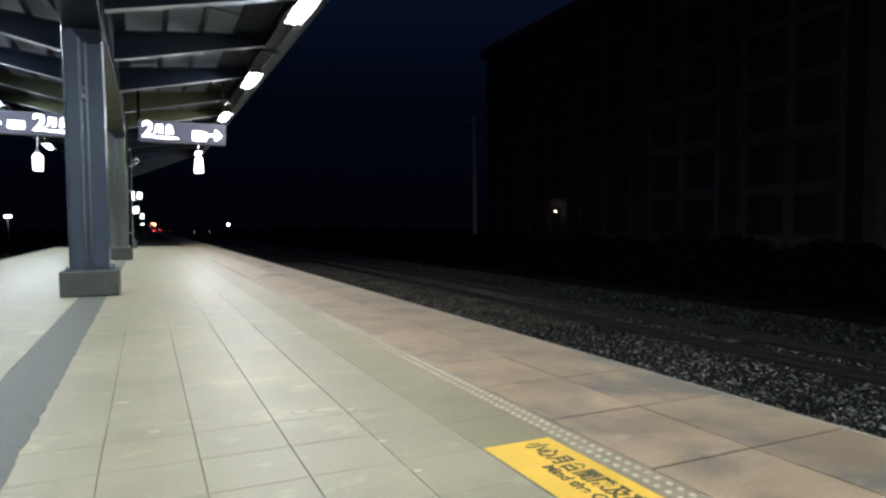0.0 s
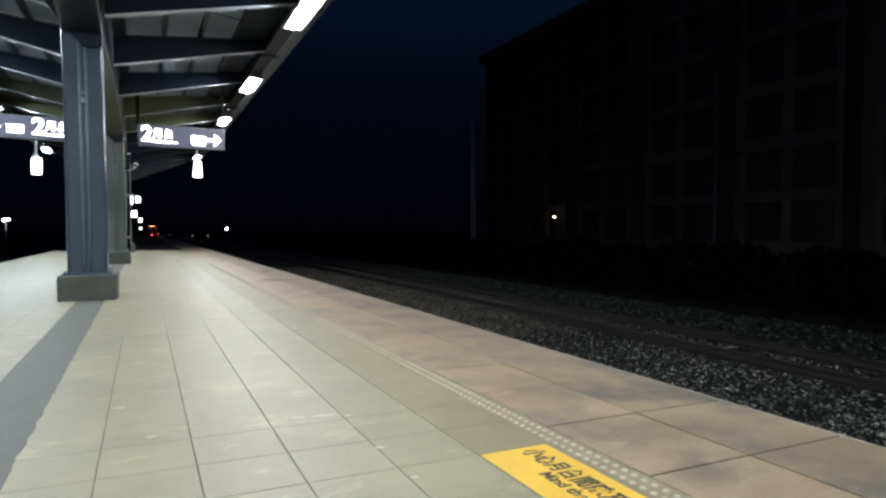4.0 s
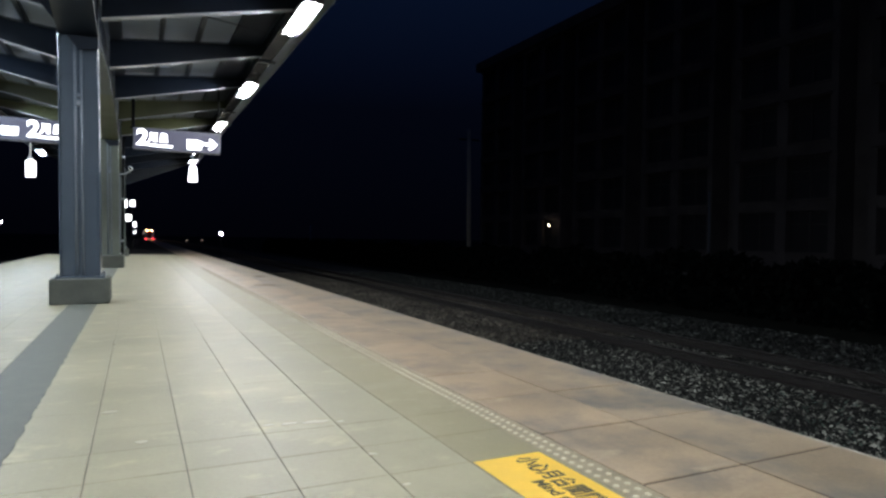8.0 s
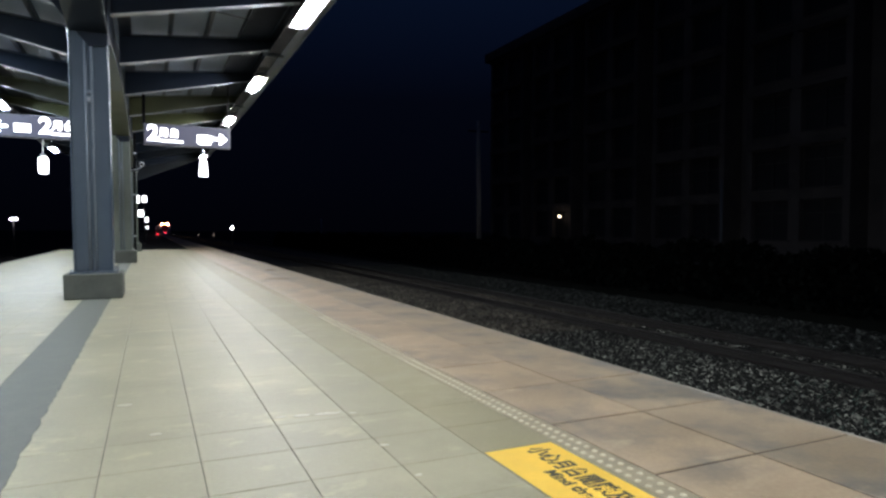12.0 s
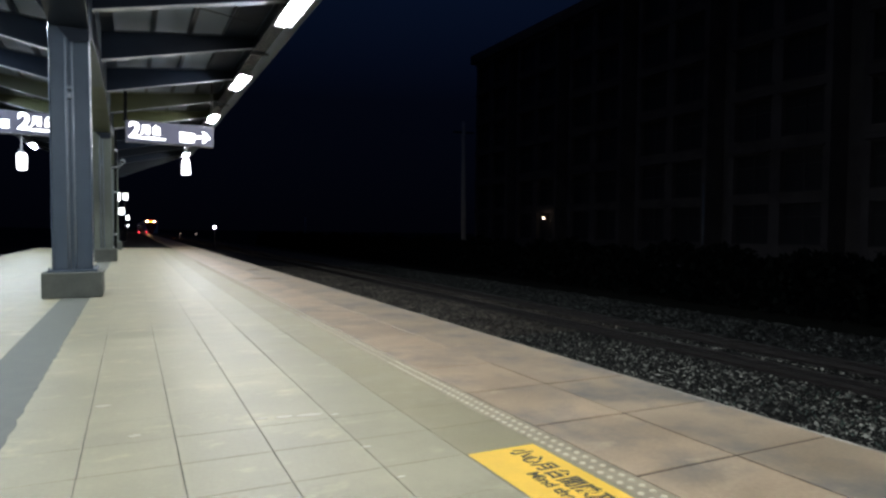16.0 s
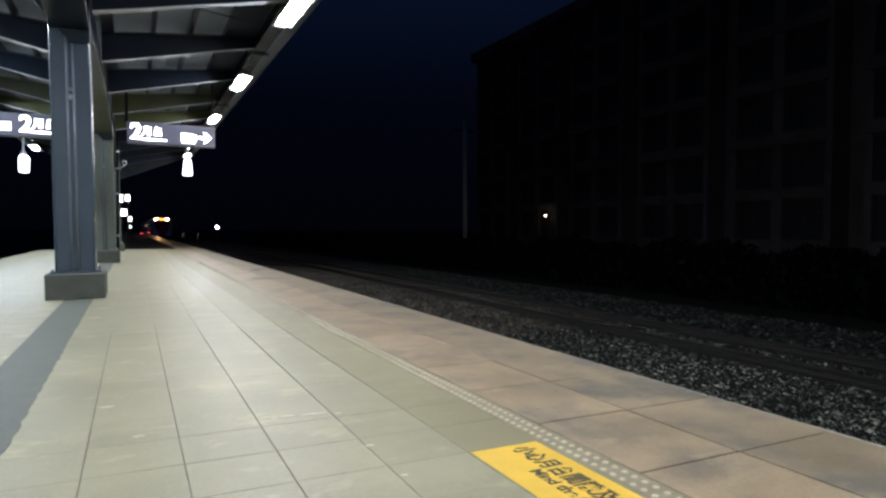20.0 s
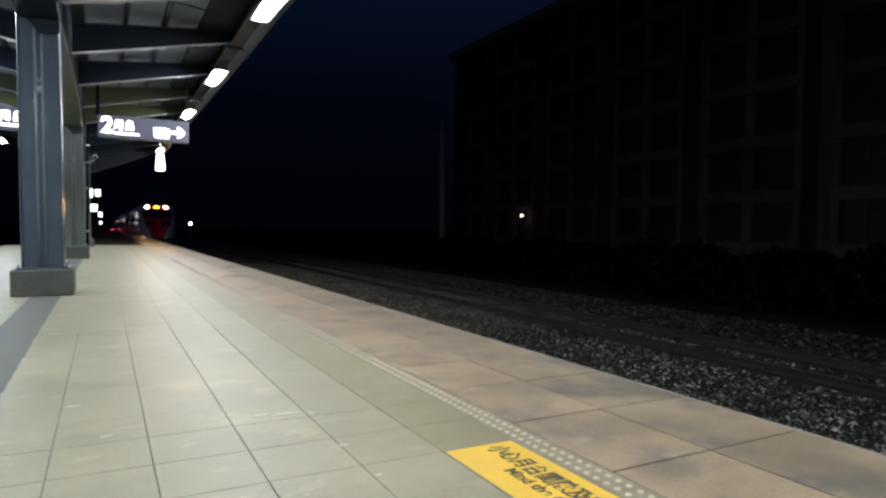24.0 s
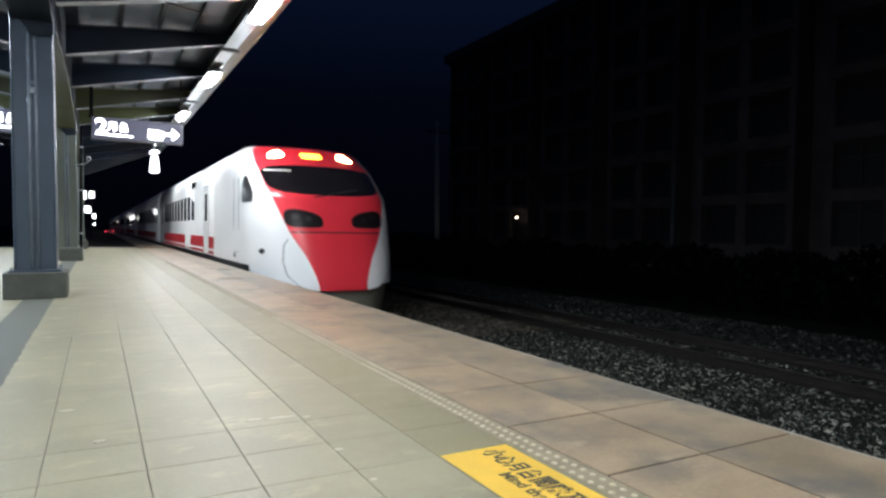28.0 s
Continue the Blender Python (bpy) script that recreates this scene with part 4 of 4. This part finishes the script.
# dark hedge between the tracks and the building
def hedge():
    rng = np.random.default_rng(12)
    n = 34000
    y = 3 + 92 * rng.random(n)
    a = rng.random(n) * math.pi
    top = 1.68 + 0.12 * np.sin(y * 0.9) + 0.1 * np.sin(y * 2.3 + 1)
    r = 0.75 + 0.35 * rng.random(n)
    c = np.stack((17.3 + 0.8 * r * np.cos(a), y, -1.42 + top * r * np.sin(a)), -1)
    u = rng.normal(0, 1, (n, 3))
    u /= np.linalg.norm(u, axis=1)[:, None]
    w = np.cross(u, rng.normal(0, 1, (n, 3)))
    w /= np.linalg.norm(w, axis=1)[:, None]
    s = (0.05 + 0.07 * rng.random(n))[:, None]
    v = np.stack((c - u * s * 1.6, c - w * s, c + u * s * 1.6, c + w * s), 1).reshape(-1, 3)
    me = bpy.data.meshes.new("hedge")
    me.from_pydata(v.tolist(), [], np.arange(4 * n).reshape(-1, 4).tolist())
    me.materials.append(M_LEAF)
    tagged(new("hedge", me), "dark leafy hedge between the tracks and building", "hedge", kind="stuff")


hedge()

# apartment building parallel to the tracks: blocks of two window columns, with narrow recesses between them
BX, PERIOD, PAIR0, GF, SH, UP = 34.0, 8.2, 24.7, 4.5, 3.25, 5
TOP = GF + UP * SH
bld = thing("apartment_building", "large dark grey apartment building beyond the tracks", "building", at=(BX, 0, -1.42))
B0, B1 = PAIR0 - 2.5 * PERIOD, PAIR0 + 4.5 * PERIOD
part("rear_wall", bx(1.6, B0, 0, 12, B1, TOP), M_WALL, bld)
part("roof_edge", bx(-0.35, B0, TOP, 12, B1, TOP + 0.9), M_WALL, bld, "flat roof with a parapet")
WW = 1.25                                            # half a window's width
pane = mesh_of("pane", bx(0.38, -WW, 0, 0.40, WW, 2.4), M_PANE)
mull = bmesh.new()
for yy in (-WW, 0, WW):
    box(mull, 0.31, yy - 0.04, 0, 0.42, yy + 0.04, 2.4)
for zz in (0, 1.6, 2.35):
    box(mull, 0.31, -WW, zz, 0.42, WW, zz + 0.05)
mull = mesh_of("frame", mull, M_FRAME)
sill = mesh_of("sill", bx(-0.10, -WW - 0.1, -0.09, 0.36, WW + 0.1, -0.005, bev=0.01), M_WALL)
hood = mesh_of("hood", bx(-0.35, -WW - 0.15, 2.45, 0.0, WW + 0.15, 2.53, bev=0.01), M_WALL)
for n in range(7):
    c = PAIR0 + (n - 2) * PERIOD
    edges = [(c - 3.25, c - 1.6 - WW), (c - 1.6 + WW, c + 1.6 - WW), (c + 1.6 + WW, c + 3.25)]
    for a, e in edges:
        part("pier", bx(0, a, 0, 1.6, e, TOP), M_WALL, bld)
    for s in range(UP + 1):
        z0 = GF + (s - 1) * SH if s else 0.0
        z1 = z0 + (SH if s else GF)
        w0 = z1 - 0.55 - 2.4 if s else 1.75
        w1 = w0 + 2.4
        for m in (-1.6, 1.6):
            part("spandrel", bx(0.02, c + m - WW, z0, 1.6, c + m + WW, w0), M_WALL, bld)
            part("lintel", bx(0.02, c + m - WW, w1, 1.6, c + m + WW, z1), M_WALL, bld)
            o = new("window", pane)
            o.parent = bld
            o.location = (0, c + m, w0)
            for nm, me in (("frame", mull), ("sill", sill)) + ((("hood", hood),) if s else ()):
                f = new(nm, me)
                f.parent = o
        if s:
            part("floor_band", bx(-0.06, c - 3.3, z0 - 0.12, 0.0, c + 3.3, z0 + 0.06), M_WALL, bld, "thin ledge between storeys")
t = thing("wall_lamp", "small lit warm lamp on the building wall", "lamp", at=(BX - 0.3, 47.4, 2.2))
b = bmesh.new()
bmesh.ops.create_uvsphere(b, u_segments=12, v_segments=8, radius=0.09)
part("globe", b, M_WARM, t, "glowing warm globe", smooth=True)
part("arm", rod(bmesh.new(), (0.05, 0, 0), (0.32, 0, 0), 0.03, 8), M_DARK, t)

# ---- sticker on the platform ----
st = part("floor_sticker", bx(1.072, 0.95, 0.0, 1.345, 1.955, 0.0022), M_YEL)
tagged(st, "yellow floor sticker with black warning print", "sticker")
squeeze = Matrix.Diagonal((0.78, 1.0, 1.0, 1.0))
text_part("print", "小心月台間隙及高", 0.090, M_BLK, st, pose(1.222, 1.925, 0.0026, 0, 0, -90) @ squeeze, 0.0004, 0.0025)
text_part("print", "Mind the G", 0.062, M_BLK, st, pose(1.158, 1.725, 0.0026, 0, 0, -90), 0.0004, 0.0016)

# pale scuffs on the tiles
def scuff(x, y, w, d, seed):
    r = random.Random(seed)
    pts = []
    for k in range(18):
        a = 2 * math.pi * k / 18
        q = 0.75 + 0.4 * r.random()
        pts.append((x + w * q * math.cos(a), y + d * q * math.sin(a)))
    o = part("floor_scuff", prism(bmesh.new(), pts, "z", -0.002, 0.0014), M_SCUFF)
    tagged(o, "pale worn scuff on the paving tiles", "scuff", "scuffs")


for i, (x, y, w, d) in enumerate(((0.50, 2.672, 0.022, 0.006), (0.585, 2.66, 0.035, 0.010), (0.69, 2.645, 0.055, 0.011), (0.79, 2.612, 0.016, 0.006), (0.779, 2.177, 0.018, 0.008),
                                  (0.785, 1.868, 0.014, 0.006), (-0.09, 3.13, 0.03, 0.014), (0.03, 2.64, 0.025, 0.012))):
    scuff(x, y, w, 1.5 * d, i)

def stain(x, y, w, d, seed, tilt):
    r = random.Random(seed)
    pts = []
    for k in range(22):
        a = 2 * math.pi * k / 22
        q = 0.7 + 0.45 * r.random()
        u, v = w * q * math.cos(a), d * q * math.sin(a)
        pts.append((x + u * math.cos(tilt) - v * math.sin(tilt), y + u * math.sin(tilt) + v * math.cos(tilt)))
    o = part("floor_stain", prism(bmesh.new(), pts, "z", -0.002, 0.0016), M_STAIN)
    tagged(o, "dark dried stain on the granite edge slabs", "stain", "stains")


stain(1.88, 10.3, 0.20, 0.15, 41, -0.2)
stain(2.15, 12.6, 0.12, 0.18, 42, -0.2)

# ---- paving ----
G = 0.0033


def slab(bm, x0, y0, x1, y1, top, g=G, drop=0.03, tight=False):
    """A paving piece; tight: its short joints are filled flush."""
    c = 0.002 if g < 0.005 else 0.0005
    h = g / 2 if g > 0.005 else 0.0 if tight else 0.0012
    e = 0.00001 if tight else c
    a = [(x0 + g / 2, y0 + h), (x1 - g / 2, y0 + h), (x1 - g / 2, y1 - h), (x0 + g / 2, y1 - h)]
    i = [(x0 + g / 2 + c, y0 + h + e), (x1 - g / 2 - c, y0 + h + e), (x1 - g / 2 - c, y1 - h - e), (x0 + g / 2 + c, y1 - h - e)]
    lo = [bm.verts.new((*p, top - drop)) for p in a]
    mi = [bm.verts.new((*p, top - c * 0.6)) for p in a]
    hi = [bm.verts.new((*p, top)) for p in i]
    bm.faces.new(hi)
    for k in range(4):
        n = (k + 1) % 4
        bm.faces.new((lo[k], lo[n], mi[n], mi[k]))
        bm.faces.new((mi[k], mi[n], hi[n], hi[k]))


def one_slab(name, w, d, material, g=G, tight=False):
    b = bmesh.new()
    slab(b, -w / 2, -d / 2, w / 2, d / 2, 0.0, g, tight=tight)
    me = bpy.data.meshes.new(name)
    bmesh.ops.recalc_face_normals(b, faces=b.faces)
    b.to_mesh(me)
    b.free()
    me.materials.append(material)
    return me


rng = random.Random(7)
ROW0 = 1.967
KINDS = ((0.266, M_TILE), (0.3, M_TILE), (0.3, M_TILE_MID), (0.3, M_TILE_EDGE))
TILES = []
for w, m in KINDS:
    TILES.append({"open": one_slab("tile", w, 0.3, m), "tight": one_slab("tile", w, 0.3, m, tight=True), "dusty": one_slab("tile", w, 0.3, m, 0.0018, tight=True)})
columns = [(-0.400, 0)] + [(-0.134 + 0.3 * k, max(1, k - 1)) for k in range(5)]
for x, kind in columns:
    for k in range(-2, 48):
        o = new("tile", TILES[kind]["dusty" if k > 11 or (kind == 3 and k > 1) else "open" if -2 < k < 2 else "tight"])
        o.parent = core
        o.location = (x + KINDS[kind][0] / 2, ROW0 + 0.3 * k + 0.15, rng.uniform(-0.0002, 0.0002))
        o.rotation_euler = (rng.gauss(0, 0.0002), rng.gauss(0, 0.0005), 0)


def joined(name, cells, material, label, g=G):
    """Paving past the near pieces, in one mesh."""
    vs, fs = [], []
    for (x0, y0, x1, y1) in cells:
        h, c = g / 2, g / 2 + (0.002 if g < 0.005 else 0.0005)
        hy = h if g > 0.005 else 0.0006
        d = hy - h
        t = rng.uniform(-0.0003, 0.0003)
        n = len(vs)
        for q, z in ((h, -0.03), (h, t - 0.0015), (c, t)):
            vs += [(x0 + q, y0 + q + d, z), (x1 - q, y0 + q + d, z), (x1 - q, y1 - q - d, z), (x0 + q, y1 - q - d, z)]
        fs.append((n + 8, n + 9, n + 10, n + 11))
        for l in (0, 4):
            for k in range(4):
                m = (k + 1) % 4
                fs.append((n + l + k, n + l + m, n + l + 4 + m, n + l + 4 + k))
    me = bpy.data.meshes.new(name)
    me.from_pydata(vs, [], fs)
    me.materials.append(material)
    ob = new(name, me)
    ob.parent = core
    return tagged(ob, label, kind="stuff")


def rows(y0, y1, step, phase):
    k = math.ceil((y0 - phase) / step)
    while phase + (k + 1) * step <= y1 + 1e-6:
        yield phase + k * step, phase + (k + 1) * step
        k += 1


def rest(kind):
    """Cells of one kind of tile past the pieces laid one by one."""
    out = []
    for x, q in columns:
        if KINDS[q][1] == kind:
            out += [(x, a, x + KINDS[q][0], c) for a, c in rows(YN, YF + 0.2, 0.3, ROW0) if not (ROW0 - 0.61 < a < ROW0 + 47 * 0.3 + 0.01)]
    return out


cells = rest(M_TILE)
for k in range(7):
    x = -0.66 - 0.3 * (k + 1)
    cells += [(x, a, x + 0.3, c) for a, c in rows(YN, YF + 0.2, 0.3, ROW0)]
cells += [(-3.02, a, -2.76, c) for a, c in rows(YN, YF + 0.2, 0.3, ROW0)]
joined("paving_tiles", cells, M_TILE, "pale square paving tiles")
joined("paving_tiles", rest(M_TILE_MID), M_TILE_MID, "dusty square paving tiles")
joined("paving_tiles", rest(M_TILE_EDGE), M_TILE_EDGE, "olive dusty square paving tiles")
joined("band_bed", [(-0.66, a, -0.40, c) for a, c in rows(YN, YF, 0.3, ROW0)], M_BAND, "dark grey band along the columns")


def ragged_band():
    """The dark grey band, with an uneven edge towards the track."""
    b = bmesh.new()
    y, prev = YN, None
    while y < YF - 0.1:
        e = -0.385 + 0.009 * noise.noise((y * 2.1, 3.0, 0)) + 0.009 * noise.noise((y * 9.0, 7.0, 0)) + rng.uniform(-0.004, 0.004)
        w = -0.655 + 0.006 * noise.noise((y * 5.0, 1.0, 0))
        cur = [b.verts.new((w, y, -0.003)), b.verts.new((w, y, 0.0022)), b.verts.new((e, y, 0.0022)), b.verts.new((e, y, -0.003))]
        if prev:
            for i in range(3):
                b.faces.new((prev[i], prev[i + 1], cur[i + 1], cur[i]))
        prev = cur
        y += 0.035
    o = part("dark_band", b, M_BAND, core, "dark grey band with an uneven edge along the columns")


ragged_band()
part("edge_trim", bx(2.4585, YN, -0.045, 2.468, 149.0, 0.0005, bev=0.003), M_TRIM, core, "pale worn edge strip of the platform")
SL = one_slab("slab", 1.942 - 1.475, 0.569, M_SLAB, 0.011)
SR = one_slab("slab", 2.458 - 1.942, 0.569, M_SLAB_OUT, 0.011)
TIGHT = {SL: one_slab("slab", 1.942 - 1.475, 0.569, M_SLAB, 0.0034), SR: one_slab("slab", 2.458 - 1.942, 0.569, M_SLAB_OUT, 0.0034)}
for me, x in ((SL, (1.475 + 1.942) / 2), (SR, (1.942 + 2.458) / 2)):
    for a, c in rows(0.3, YF, 0.569, 1.564):
        o = new("slab", me if a < 3.2 else TIGHT[me])
        o.parent = core
        o.location = (x, (a + c) / 2, rng.uniform(-0.001, 0.001))
        o.rotation_euler = (rng.gauss(0, 0.001), rng.gauss(0, 0.001), 0)
cells = []
for x0, x1 in ((1.475, 1.942), (1.942, 2.458)):
    cells += [(x0, a, x1, c) for a, c in rows(YN, 0.43, 0.569, 1.564)]
    cells += [(x0, a, x1, c) for a, c in rows(YF - 0.1, 149.5, 0.569, 1.564)]
joined("edge_slabs", cells, M_SLAB, "pinkish grey granite edge slabs", 0.011)
joined("tactile_strip", [(1.366, a, 1.475, c) for a, c in rows(YN, YF, 0.3, ROW0)], M_WARN, "worn tactile warning strip")


def domes(i0, i1, material, label):
    vs, fs = [], []
    for j, x in enumerate((1.388, 1.436)):
        for i in range(i0, i1):
            y, n = 0.908 + 0.0454 * i, len(vs)
            for r, z in ((0.0112, 0.0), (0.0092, 0.003), (0.0055, 0.0045)):
                for k in range(8):
                    a = k * math.pi / 4
                    vs.append((x + r * math.cos(a), y + r * math.sin(a), z))
            fs.append(tuple(range(n + 16, n + 24)))
            for l in (0, 8):
                for k in range(8):
                    m = (k + 1) % 8
                    fs.append((n + l + k, n + l + m, n + l + 8 + m, n + l + 8 + k))
    me = bpy.data.meshes.new("tactile_domes")
    me.from_pydata(vs, [], fs)
    me.materials.append(material)
    ob = new("tactile_domes", me)
    ob.parent = core
    tagged(ob, label, kind="stuff")


domes(0, 58, M_DOME, "two rows of pale raised warning domes")
domes(58, 105, M_DOME_WORN, "two rows of dirty raised warning domes")
domes(105, 330, M_WARN, "two rows of dirty worn warning domes")


# ---- what moves ----
def motions():
    walk(train, [(t, pose(4.03, y, 0)) for t, y in ((0, 395), (3, 341), (6, 290), (9, 245.5), (12, 203), (14.5, 173), (17, 144.5), (20, 108), (22, 84),
                                                   (24, 59.8), (25, 47.7), (26, 35.8), (26.5, 29.9), (27, 24.4), (27.5, 18.9), (28, 13.4))])


motions()
